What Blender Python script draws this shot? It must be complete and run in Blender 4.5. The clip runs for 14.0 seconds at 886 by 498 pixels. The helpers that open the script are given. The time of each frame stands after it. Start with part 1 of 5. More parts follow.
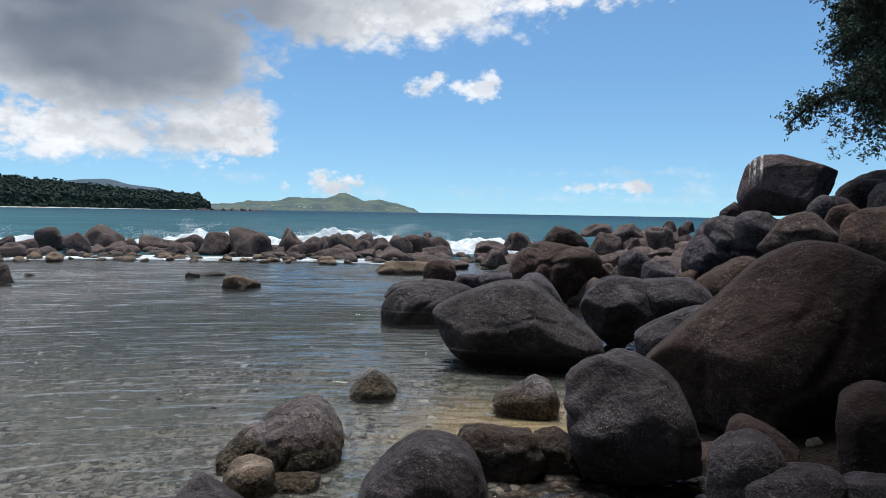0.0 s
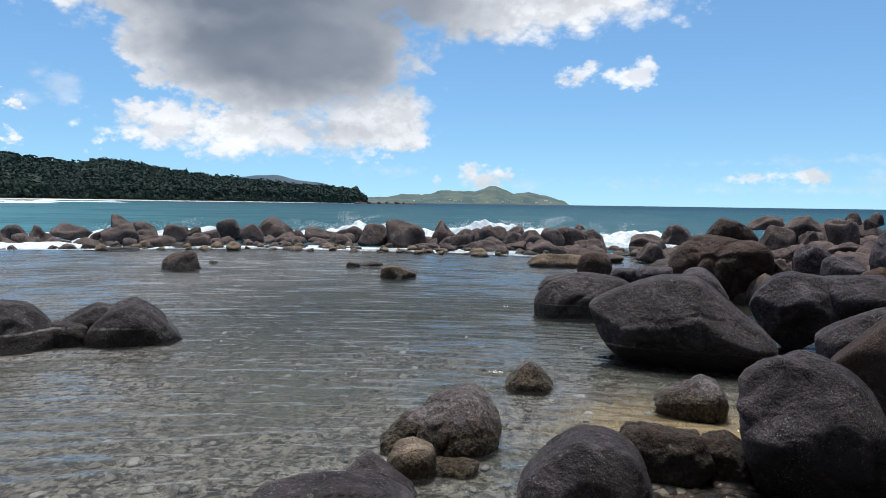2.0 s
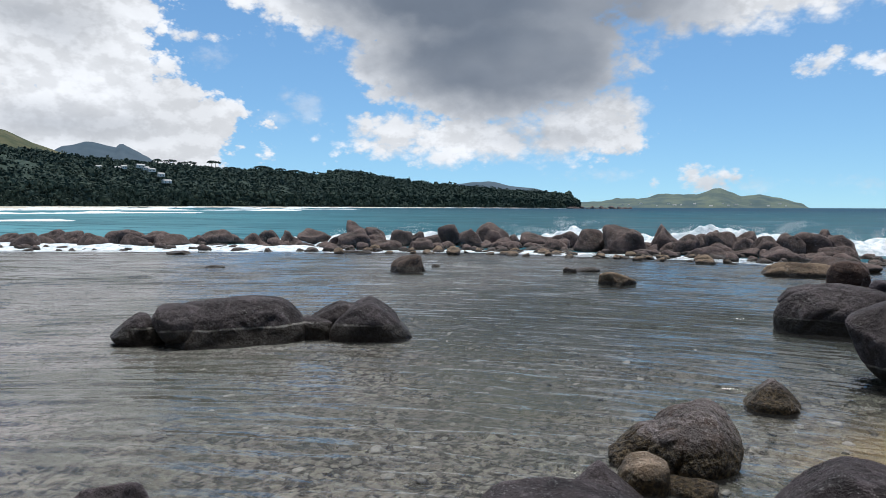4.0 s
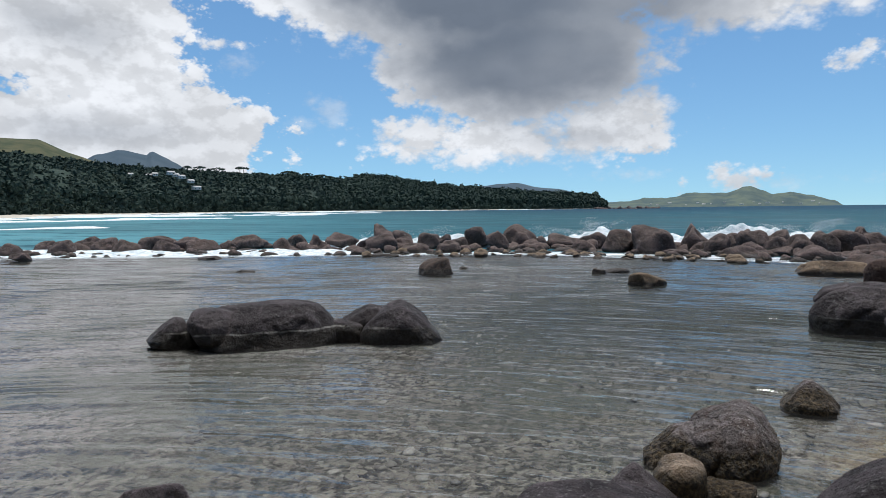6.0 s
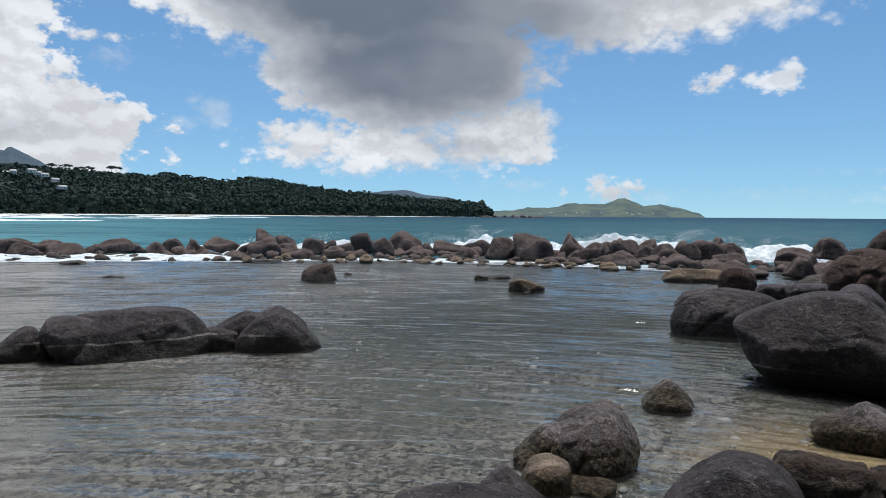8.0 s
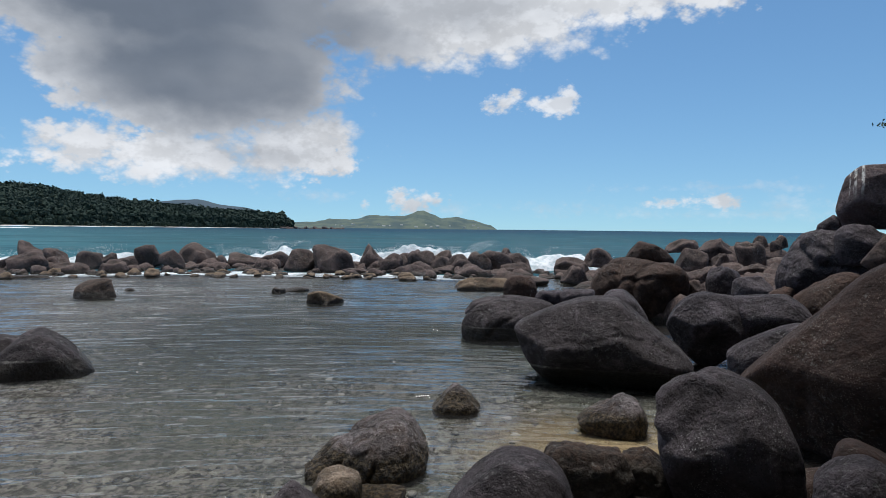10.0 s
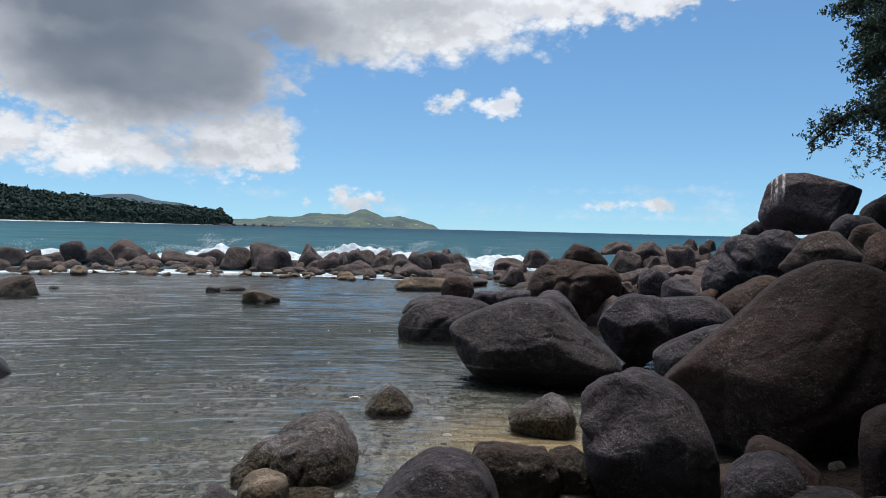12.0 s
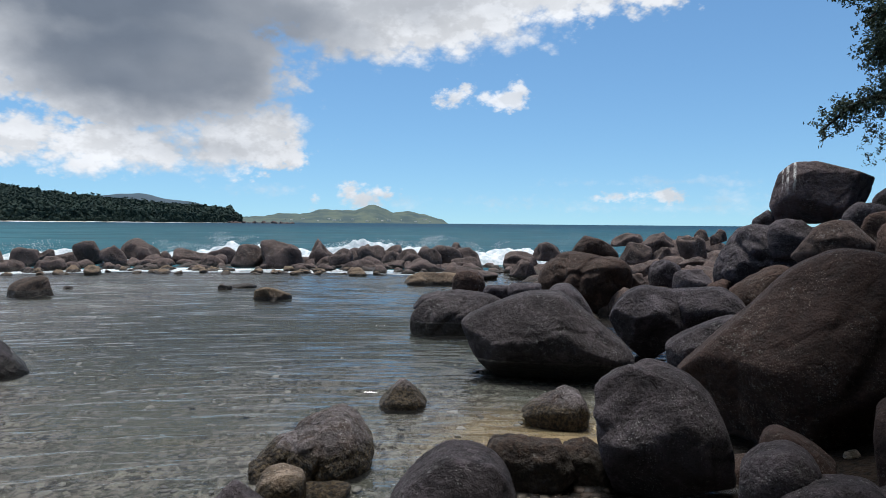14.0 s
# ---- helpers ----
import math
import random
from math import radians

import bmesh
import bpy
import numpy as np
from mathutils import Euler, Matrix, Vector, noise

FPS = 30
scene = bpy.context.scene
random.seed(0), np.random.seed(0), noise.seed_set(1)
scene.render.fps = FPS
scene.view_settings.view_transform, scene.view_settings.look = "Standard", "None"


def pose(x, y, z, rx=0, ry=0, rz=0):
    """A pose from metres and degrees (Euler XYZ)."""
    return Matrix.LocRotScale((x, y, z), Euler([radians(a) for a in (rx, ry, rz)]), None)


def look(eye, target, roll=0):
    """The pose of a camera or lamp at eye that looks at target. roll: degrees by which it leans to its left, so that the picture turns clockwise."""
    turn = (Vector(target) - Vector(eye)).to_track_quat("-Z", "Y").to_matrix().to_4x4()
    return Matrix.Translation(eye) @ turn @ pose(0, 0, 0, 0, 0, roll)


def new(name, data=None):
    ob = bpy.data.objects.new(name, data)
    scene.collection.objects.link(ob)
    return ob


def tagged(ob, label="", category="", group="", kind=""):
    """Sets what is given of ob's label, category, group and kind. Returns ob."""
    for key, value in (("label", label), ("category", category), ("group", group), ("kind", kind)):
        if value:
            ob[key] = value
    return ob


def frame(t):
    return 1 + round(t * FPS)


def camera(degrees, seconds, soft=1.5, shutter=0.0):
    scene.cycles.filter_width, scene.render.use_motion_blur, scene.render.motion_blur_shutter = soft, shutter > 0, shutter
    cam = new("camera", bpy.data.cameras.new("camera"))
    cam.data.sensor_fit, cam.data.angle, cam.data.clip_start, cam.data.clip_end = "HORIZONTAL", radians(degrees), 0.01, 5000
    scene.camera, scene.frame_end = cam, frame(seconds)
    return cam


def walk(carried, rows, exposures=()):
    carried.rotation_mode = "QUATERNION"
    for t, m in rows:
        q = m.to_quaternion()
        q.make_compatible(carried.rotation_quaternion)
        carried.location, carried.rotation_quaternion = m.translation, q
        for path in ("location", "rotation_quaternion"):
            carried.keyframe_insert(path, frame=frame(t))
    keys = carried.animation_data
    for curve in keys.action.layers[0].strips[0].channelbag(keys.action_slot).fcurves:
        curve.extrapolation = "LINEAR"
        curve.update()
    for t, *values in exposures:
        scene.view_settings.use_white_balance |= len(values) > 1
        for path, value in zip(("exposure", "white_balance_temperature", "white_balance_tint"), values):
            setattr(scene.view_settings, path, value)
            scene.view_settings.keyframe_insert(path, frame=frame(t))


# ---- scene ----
cam = camera(66.0, 14.0, 0.8)
PATH = [
    (0, (0.0, 0.0, 1.75), (0.0, 1.997, 1.644), 1.0),
    (0.5, (-0.014, -0.009, 1.746), (-0.056, 1.988, 1.64), 0.3),
    (1, (-0.023, -0.016, 1.749), (-0.122, 1.978, 1.62), -0.1),
    (1.5, (-0.045, -0.016, 1.745), (-0.273, 1.967, 1.609), 0.2),
    (2, (-0.075, 0.006, 1.734), (-0.506, 1.955, 1.6), 0.8),
    (2.5, (-0.096, -0.017, 1.742), (-0.637, 1.904, 1.617), 0.7),
    (3, (-0.142, -0.024, 1.74), (-0.873, 1.832, 1.607), 0.8),
    (3.5, (-0.17, -0.03, 1.737), (-1.11, 1.731, 1.609), 1.0),
    (6, (-0.199, -0.074, 1.741), (-1.269, 1.611, 1.624), -0.6),
    (6.5, (-0.187, -0.096, 1.746), (-1.242, 1.601, 1.651), -0.2),
    (7, (-0.185, -0.083, 1.745), (-1.262, 1.6, 1.656), -0.1),
    (7.5, (-0.152, -0.051, 1.738), (-1.108, 1.703, 1.639), 0.3),
    (8, (-0.133, -0.006, 1.727), (-0.914, 1.832, 1.629), 0.4),
    (8.5, (-0.103, -0.01, 1.737), (-0.713, 1.893, 1.65), 0.3),
    (9, (-0.078, 0.009, 1.728), (-0.511, 1.96, 1.649), 0.6),
    (11.5, (0.003, -0.027, 1.742), (-0.104, 1.97, 1.689), 1.1),
    (12, (0.024, -0.009, 1.747), (-0.034, 1.989, 1.689), 1.4),
    (12.5, (0.024, -0.017, 1.748), (0.006, 1.982, 1.684), 0.3),
    (13, (0.032, -0.007, 1.746), (0.044, 1.992, 1.69), 0.2),
    (13.5, (0.027, -0.012, 1.746), (0.029, 1.987, 1.684), 0.6),
    (14, (0.007, -0.034, 1.75), (-0.078, 1.963, 1.675), 0.5),
]
# the clip's camera brightens a little towards the open bay and darkens again on the way back
GAIN = [(0, 0.06), (1, 0.09), (2, 0.15), (3, 0.14), (3.7, 0.07), (5.8, -0.05), (7, -0.09), (8, -0.10), (9, -0.17), (10, -0.14), (11.3, -0.05), (12, 0.0), (14, 0.02)]
walk(cam, [(t, look(eye, target, roll)) for t, eye, target, roll in PATH], [(t, stops, 6300, 10) for t, stops in GAIN])


# ---- world, sun and sky ----
def nodes_of(tree):
    tree.nodes.clear()
    return tree.nodes, tree.links


class Graph:
    """A small helper to write node arithmetic."""

    def __init__(self, tree):
        self.n, self.l = nodes_of(tree)

    def put(self, socket, value):
        if hasattr(value, "is_linked"):
            self.l.new(value, socket)
        else:
            socket.default_value = value

    def math(self, op, a, b=0.0, c=None, clamp=False):
        m = self.n.new("ShaderNodeMath")
        m.operation, m.use_clamp = op, clamp
        self.put(m.inputs[0], a)
        self.put(m.inputs[1], b)
        if c is not None:
            self.put(m.inputs[2], c)
        return m.outputs[0]

    def smooth(self, x, lo, hi, to_lo=0.0, to_hi=1.0):
        m = self.n.new("ShaderNodeMapRange")
        m.interpolation_type = "SMOOTHSTEP"
        for k, v in zip(("Value", "From Min", "From Max", "To Min", "To Max"), (x, lo, hi, to_lo, to_hi)):
            self.put(m.inputs[k], v)
        return m.outputs[0]

    def noise(self, vec, scale, detail=4.0, rough=0.55, distortion=0.0):
        m = self.n.new("ShaderNodeTexNoise")
        if vec is not None:
            self.put(m.inputs["Vector"], vec)
        m.inputs["Scale"].default_value = scale
        m.inputs["Detail"].default_value = detail
        m.inputs["Roughness"].default_value = rough
        m.inputs["Distortion"].default_value = distortion
        return m.outputs["Fac"]

    def voronoi(self, vec, scale, feature="F1", out="Distance", randomness=1.0):
        m = self.n.new("ShaderNodeTexVoronoi")
        m.feature = feature
        if vec is not None:
            self.put(m.inputs["Vector"], vec)
        m.inputs["Scale"].default_value = scale
        m.inputs["Randomness"].default_value = randomness
        return m.outputs[out]

    def mix(self, fac, a, b):
        m = self.n.new("ShaderNodeMix")
        m.data_type = "RGBA"
        self.put(m.inputs[0], fac)
        self.put(m.inputs[6], a if hasattr(a, "is_linked") else (*a, 1))
        self.put(m.inputs[7], b if hasattr(b, "is_linked") else (*b, 1))
        return m.outputs[2]

    def mapping(self, vec, scale=(1, 1, 1), rot=(0, 0, 0)):
        m = self.n.new("ShaderNodeMapping")
        self.put(m.inputs["Vector"], vec)
        m.inputs["Scale"].default_value = scale
        m.inputs["Rotation"].default_value = rot
        return m.outputs[0]

    def position(self):
        return self.n.new("ShaderNodeNewGeometry").outputs["Position"]

    def objectspace(self):
        return self.n.new("ShaderNodeTexCoord").outputs["Object"]

    def random(self):
        return self.n.new("ShaderNodeObjectInfo").outputs["Random"]

    def split(self, vec):
        m = self.n.new("ShaderNodeSeparateXYZ")
        self.put(m.inputs[0], vec)
        return m.outputs

    def bump(self, height, strength, distance, normal=None):
        m = self.n.new("ShaderNodeBump")
        m.inputs["Strength"].default_value = strength
        m.inputs["Distance"].default_value = distance
        self.put(m.inputs["Height"], height)
        if normal is not None:
            self.put(m.inputs["Normal"], normal)
        return m.outputs[0]

    def surface(self, shader):
        o = self.n.new("ShaderNodeOutputMaterial")
        self.l.new(shader, o.inputs["Surface"])

    def principled(self, color, rough=0.8, normal=None, spec=0.4):
        b = self.n.new("ShaderNodeBsdfPrincipled")
        self.put(b.inputs["Base Color"], color if hasattr(color, "is_linked") else (*color, 1))
        self.put(b.inputs["Roughness"], rough)
        self.put(b.inputs["Specular IOR Level"], spec)
        if normal is not None:
            self.put(b.inputs["Normal"], normal)
        return b


SUN_EL, SUN_AZ = 80.0, -20.0  # degrees; azimuth from +y towards +x
SKY, SUN, WHITE, GREY = 0.118, 3.4, 0.85, 0.255
# azimuth, slope and half sizes of each cloud's lobes
BANK = [(-0.47, 0.100, 0.185, 0.038), (-0.32, 0.118, 0.078, 0.048), (-0.60, 0.100, 0.060, 0.034), (-0.45, 0.215, 0.225, 0.095), (-0.53, 0.335, 0.34, 0.125), (-0.14, 0.300, 0.25, 0.066),
        (-0.03, 0.263, 0.060, 0.016), (0.10, 0.362, 0.26, 0.066), (-0.77, 0.375, 0.20, 0.105), (-0.5, 0.52, 0.62, 0.16)]
TOWER = [(-1.08, 0.262, 0.150, 0.085), (-1.00, 0.185, 0.105, 0.060), (-0.95, 0.118, 0.140, 0.056), (-0.865, 0.098, 0.060, 0.038), (-1.12, 0.085, 0.30, 0.075), (-1.02, 0.35, 0.10, 0.085), (-1.27, 0.25, 0.13, 0.13)]
PUFFS = [(-0.024, 0.181, 0.036, 0.014), (-0.012, 0.190, 0.020, 0.014), (0.014, 0.183, 0.030, 0.011), (0.050, 0.181, 0.034, 0.018), (0.066, 0.192, 0.018, 0.018), (-0.158, 0.036, 0.036, 0.015), (-0.178, 0.046, 0.020, 0.012), (-0.135, 0.042, 0.02, 0.012),
         (-0.882, 0.232, 0.044, 0.011), (-0.229, 0.034, 0.010, 0.012), (0.212, 0.040, 0.036, 0.010), (0.274, 0.041, 0.026, 0.012)]
FAINT = [(-0.845, 0.205, 0.026, 0.014), (-0.100, 0.028, 0.026, 0.008), (0.350, 0.036, 0.030, 0.008), (0.42, 0.034, 0.03, 0.006), (-0.768, 0.124, 0.024, 0.013), (-0.722, 0.142, 0.022, 0.022), (-0.75, 0.155, 0.014, 0.010),
         (0.16, 0.024, 0.06, 0.006), (0.05, 0.032, 0.05, 0.005), (0.30, 0.060, 0.09, 0.004), (-0.30, 0.045, 0.05, 0.005), (0.30, 0.024, 0.12, 0.005)]
BELLY = [(-0.45, 0.212, 0.225, 0.090), (-0.50, 0.34, 0.30, 0.13), (-0.29, 0.285, 0.14, 0.06), (-0.55, 0.50, 0.52, 0.14)]
GREYS = [(-0.37, 0.108, 0.12, 0.028), (-1.06, 0.235, 0.085, 0.034), (-1.03, 0.105, 0.13, 0.030), (-1.2, 0.16, 0.1, 0.06), (-0.14, 0.315, 0.20, 0.050), (-0.80, 0.40, 0.14, 0.09), (-0.15, 0.030, 0.03, 0.008)]


def sky_world():
    world = bpy.data.worlds.new("sky")
    world.use_nodes = True
    scene.world = world
    g = Graph(world.node_tree)
    way = g.n.new("ShaderNodeTexCoord").outputs["Generated"]
    x, y, z = g.split(way)
    u = g.math("ARCTAN2", x, y)
    v = g.math("DIVIDE", z, g.math("SQRT", g.math("ADD", g.math("MULTIPLY", x, x), g.math("MULTIPLY", y, y))))
    stretched = g.mapping(way, (1, 1, 1.5))

    def swirl(scale, detail, size, seed):
        m = g.n.new("ShaderNodeTexNoise")
        g.put(m.inputs["Vector"], g.mapping(stretched, (1, 1, 1), (seed, 0.3, 0)))
        m.inputs["Scale"].default_value, m.inputs["Detail"].default_value, m.inputs["Roughness"].default_value = scale, detail, 0.6
        r = g.split(m.outputs["Color"])
        return g.math("MULTIPLY_ADD", r[0], size, -size / 2), g.math("MULTIPLY_ADD", r[1], size, -size / 2)

    def billow(vec, scale, detail):
        m = g.n.new("ShaderNodeTexVoronoi")
        m.feature = "SMOOTH_F1"
        g.put(m.inputs["Vector"], vec)
        for key, value in (("Scale", scale), ("Detail", detail), ("Roughness", 0.55), ("Lacunarity", 2.2), ("Smoothness", 0.35)):
            m.inputs[key].default_value = value
        return m.outputs["Distance"]

    def field(lobes, u, v, blend=0.012):
        best = None
        for mid, high, a, b in lobes:
            du = g.math("MULTIPLY", g.math("SUBTRACT", u, mid), 1 / a)
            dv = g.math("MULTIPLY", g.math("SUBTRACT", v, high), 1 / b)
            r = g.math("SQRT", g.math("MULTIPLY_ADD", du, du, g.math("MULTIPLY", dv, dv)))
            one = g.math("MULTIPLY_ADD", r, -min(a, b), min(a, b))
            best = one if best is None else g.math("SMOOTH_MAX", best, one, blend)
        return best

    u0, v0 = u, v
    u1, v1 = swirl(6.0, 3.0, 0.16, 0.7)
    u2, v2 = swirl(24.0, 4.0, 0.036, 0.2)
    wide = g.smooth(v, 0.03, 0.20, 0.15, 1.0)
    u = g.math("ADD", g.math("MULTIPLY_ADD", u1, wide, u), u2)
    v = g.math("ADD", g.math("MULTIPLY_ADD", g.math("MULTIPLY", v1, 0.5), wide, v), g.math("MULTIPLY", v2, 0.6))
    heads = g.math("MULTIPLY_ADD", billow(stretched, 22.0, 3.0), -1.0, 1.15)
    small_heads = g.math("MULTIPLY_ADD", billow(stretched, 60.0, 2.0), -1.0, 1.05)
    wisp = g.math("SUBTRACT", g.noise(stretched, 16.0, 7.0, 0.62), 0.5)
    broad = g.math("SUBTRACT", g.noise(stretched, 4.0, 3.0, 0.5), 0.5)
    puff = g.math("ADD", g.math("MULTIPLY", heads, 0.030), g.math("MULTIPLY_ADD", small_heads, 0.010, g.math("MULTIPLY", wisp, 0.026)))
    fleck = g.math("MULTIPLY_ADD", small_heads, 0.012, g.math("MULTIPLY", wisp, 0.030))
    u3, v3 = g.math("MULTIPLY_ADD", u2, 0.5, u0), g.math("MULTIPLY_ADD", v2, 0.35, v0)
    soft = g.smooth(broad, -0.12, 0.14, 0.010, 0.034)
    bank = g.math("ADD", field(BANK, u, v), puff)
    tower = g.math("ADD", field(TOWER, u, v), puff)
    cover = g.math("MAXIMUM", g.smooth(bank, -0.004, soft), g.smooth(tower, -0.002, 0.009))
    cover = g.math("MAXIMUM", cover, g.smooth(g.math("ADD", field(PUFFS, u3, v3, 0.004), fleck), -0.001, 0.012, 0.0, 0.92))
    cover = g.math("MAXIMUM", cover, g.smooth(g.math("ADD", field(FAINT, u3, v3, 0.004), fleck), -0.004, 0.018, 0.0, 0.34))
    # scattered cumulus over the land behind and overhead
    rest = g.math("ADD", g.math("MULTIPLY_ADD", g.noise(way, 2.3, 6.0, 0.55), 6.0, -3.2), g.smooth(v, 0.45, 0.9, -3.0, 0.6))
    cover = g.math("MAXIMUM", cover, g.smooth(rest, 0.0, 0.6))
    deep = g.math("ADD", field(BELLY, u, v, 0.03), g.math("MULTIPLY_ADD", wisp, 0.012, g.math("MULTIPLY", broad, 0.05)))
    shade = g.math("MULTIPLY", g.smooth(deep, -0.030, 0.050), g.smooth(broad, -0.20, 0.20, 1.0, 0.80))
    shade = g.math("MAXIMUM", shade, g.smooth(rest, 0.5, 1.4, 0.0, 0.3))
    shade = g.math("MAXIMUM", shade, g.smooth(g.math("MULTIPLY_ADD", wisp, 0.02, field(GREYS, u, v)), -0.010, 0.034, 0.0, 0.44))
    lifted = g.n.new("ShaderNodeVectorMath")
    lifted.operation = "ADD"
    g.put(lifted.inputs[0], stretched)
    lifted.inputs[1].default_value = (0.006, 0.0, 0.022)
    rise = g.math("SUBTRACT", billow(stretched, 22.0, 3.0), billow(lifted.outputs[0], 22.0, 3.0))
    folds = g.math("MULTIPLY", g.smooth(rise, -0.30, 0.30, 1.07, 0.90), g.smooth(g.noise(stretched, 9.0, 5.0, 0.6), 0.3, 0.7, 0.90, 1.08))
    smoothed = g.n.new("ShaderNodeMix")
    g.put(smoothed.inputs[0], g.smooth(shade, 0.1, 0.8, 0.0, 0.85))
    g.put(smoothed.inputs[2], folds)
    smoothed.inputs[3].default_value = 1.0
    folds = smoothed.outputs[0]
    tone = g.mix(shade, (0.95 * WHITE, 0.97 * WHITE, WHITE), (GREY * 0.66, GREY * 0.79, GREY))
    scaled = g.n.new("ShaderNodeVectorMath")
    scaled.operation = "SCALE"
    g.l.new(tone, scaled.inputs[0])
    g.l.new(folds, scaled.inputs["Scale"])
    sky = g.n.new("ShaderNodeTexSky")
    sky.sky_type, sky.sun_disc = "NISHITA", False
    sky.sun_elevation, sky.sun_rotation = radians(SUN_EL), radians(SUN_AZ)
    sky.air_density, sky.dust_density, sky.ozone_density = 1.0, 0.15, 3.0
    clear, cloud = g.n.new("ShaderNodeBackground"), g.n.new("ShaderNodeBackground")
    raised = g.n.new("ShaderNodeCombineXYZ")
    for k, q in zip("XYZ", (x, y, g.math("MULTIPLY_ADD", g.math("MAXIMUM", z, 0.0), 0.92, 0.075))):
        g.put(raised.inputs[k], q)
    g.l.new(raised.outputs[0], sky.inputs["Vector"])
    humid = g.n.new("ShaderNodeVectorMath")
    humid.operation = "MULTIPLY"
    humid.inputs[1].default_value = (0.82, 1.035, 1.09)
    g.l.new(sky.outputs[0], humid.inputs[0])
    g.l.new(humid.outputs[0], clear.inputs["Color"])
    clear.inputs["Strength"].default_value = SKY
    g.l.new(scaled.outputs[0], cloud.inputs["Color"])
    both = g.n.new("ShaderNodeMixShader")
    g.l.new(cover, both.inputs[0])
    g.l.new(clear.outputs[0], both.inputs[1])
    g.l.new(cloud.outputs[0], both.inputs[2])
    out = g.n.new("ShaderNodeOutputWorld")
    g.l.new(both.outputs[0], out.inputs["Surface"])


sky_world()
sun_data = bpy.data.lights.new("sun", "SUN")
sun_data.energy, sun_data.angle, sun_data.color = SUN, radians(18), (1.0, 0.96, 0.90)
sun = new("sun", sun_data)
sun.matrix_world = look((0, 0, 0), (-math.sin(radians(SUN_AZ)) * math.cos(radians(SUN_EL)), -math.cos(radians(SUN_AZ)) * math.cos(radians(SUN_EL)), -math.sin(radians(SUN_EL))))
tagged(sun, "high tropical sun over the shore", "sun")


# ---- materials ----
def material(name):
    m = bpy.data.materials.new(name)
    m.use_nodes = True
    return m, Graph(m.node_tree)


def rock_material(name, dark, pale, speck, fine=1.0, wet=0.22, brown=(0.10, 0.065, 0.04), streaks=False, lichen=0.5, line=0.0, rough_bed=1.0, weed=(0.062, 0.050, 0.038)):
    """Granite: mottled body, pale crystals and lichen, rust, and a wet algae band where the tide reaches."""
    m, g = material(name)
    at = g.position()
    large, mid = g.math("ADD", g.math("MULTIPLY", g.noise(at, 1.6, 6.0, 0.65), 0.6), g.math("MULTIPLY", g.noise(at, 0.55, 3.0, 0.5), 0.4)), g.noise(at, 9.0 * fine, 7.0, 0.68)
    grain, coarse = g.noise(at, 52.0 * fine, 4.0, 0.75), g.noise(at, 18.0 * fine, 6.0, 0.75)
    green = 0.94 if brown[0] < 1.4 * brown[2] else 0.98
    dark, pale, brown = [[q * k for q, k in zip(c3, (0.86, 0.79 * green, 0.81))] for c3 in (dark, pale, brown)]
    col = g.mix(g.smooth(large, 0.40, 0.58), dark, pale)
    col = g.mix(g.smooth(mid, 0.44, 0.62, 0.0, 0.7), col, brown)
    blot = g.noise(at, 4.5 * fine, 6.0, 0.70, 0.4)
    col = g.mix(g.smooth(blot, 0.53, 0.62, 0.0, 0.75), col, [1.55 * q for q in pale])
    col = g.mix(g.smooth(blot, 0.36, 0.47, 0.75, 0.0), col, [0.45 * q for q in dark])
    col = g.mix(g.smooth(coarse, 0.54, 0.70, 0.0, 0.40), col, pale)
    col = g.mix(g.smooth(coarse, 0.30, 0.45, 0.60, 0.0), col, [0.35 * q for q in dark])
    spots = g.smooth(g.noise(at, 3.0, 5.0, 0.65), 0.44, 0.62, 0.10, 1.0)
    flecks = g.voronoi(at, 58.0 * fine)
    chosen = g.smooth(g.split(g.voronoi(at, 58.0 * fine, "F1", "Color"))[0], 0.66, 0.72)
    col = g.mix(g.math("MULTIPLY", g.math("MULTIPLY", g.smooth(flecks, 0.42, 0.26, 0.0, 0.65), chosen), spots), col, speck)
    col = g.mix(g.math("MULTIPLY", g.smooth(grain, 0.57, 0.70, 0.0, 0.75), spots), col, speck)
    col = g.mix(g.smooth(grain, 0.34, 0.45, 0.7, 0.0), col, (0.010, 0.009, 0.009))
    patch = g.math("MULTIPLY", g.smooth(g.noise(at, 24.0 * fine, 6.0, 0.75), 0.55, 0.64), g.smooth(g.noise(at, 2.6, 3.0), 0.46, 0.64))
    col = g.mix(g.math("MULTIPLY", patch, lichen), col, (0.33, 0.33, 0.31))
    col = g.mix(g.math("MULTIPLY", g.random(), 0.20 if brown[0] > 1.4 * brown[2] else 0.06), col, (0.105, 0.078, 0.058))
    worn = g.smooth(g.n.new("ShaderNodeNewGeometry").outputs["Pointiness"], 0.505, 0.56, 0.0, 0.55)
    col = g.mix(g.math("MULTIPLY", worn, g.smooth(coarse, 0.36, 0.60, 0.2, 1.0)), col, [2.0 * q for q in pale])
    z = g.split(at)[2]
    uneven = 0.10 if line else 0.20
    edge = g.math("MULTIPLY_ADD", g.noise(at, 3.5, 6.0, 0.65), uneven, wet - uneven / 2)
    algae = g.smooth(g.math("SUBTRACT", z, edge), 0.04, -0.03)
    col = g.mix(g.math("MULTIPLY", algae, 0.92), col, g.mix(g.smooth(g.noise(at, 34.0, 5.0, 0.75), 0.42, 0.64), (0.024, 0.018, 0.012), weed))
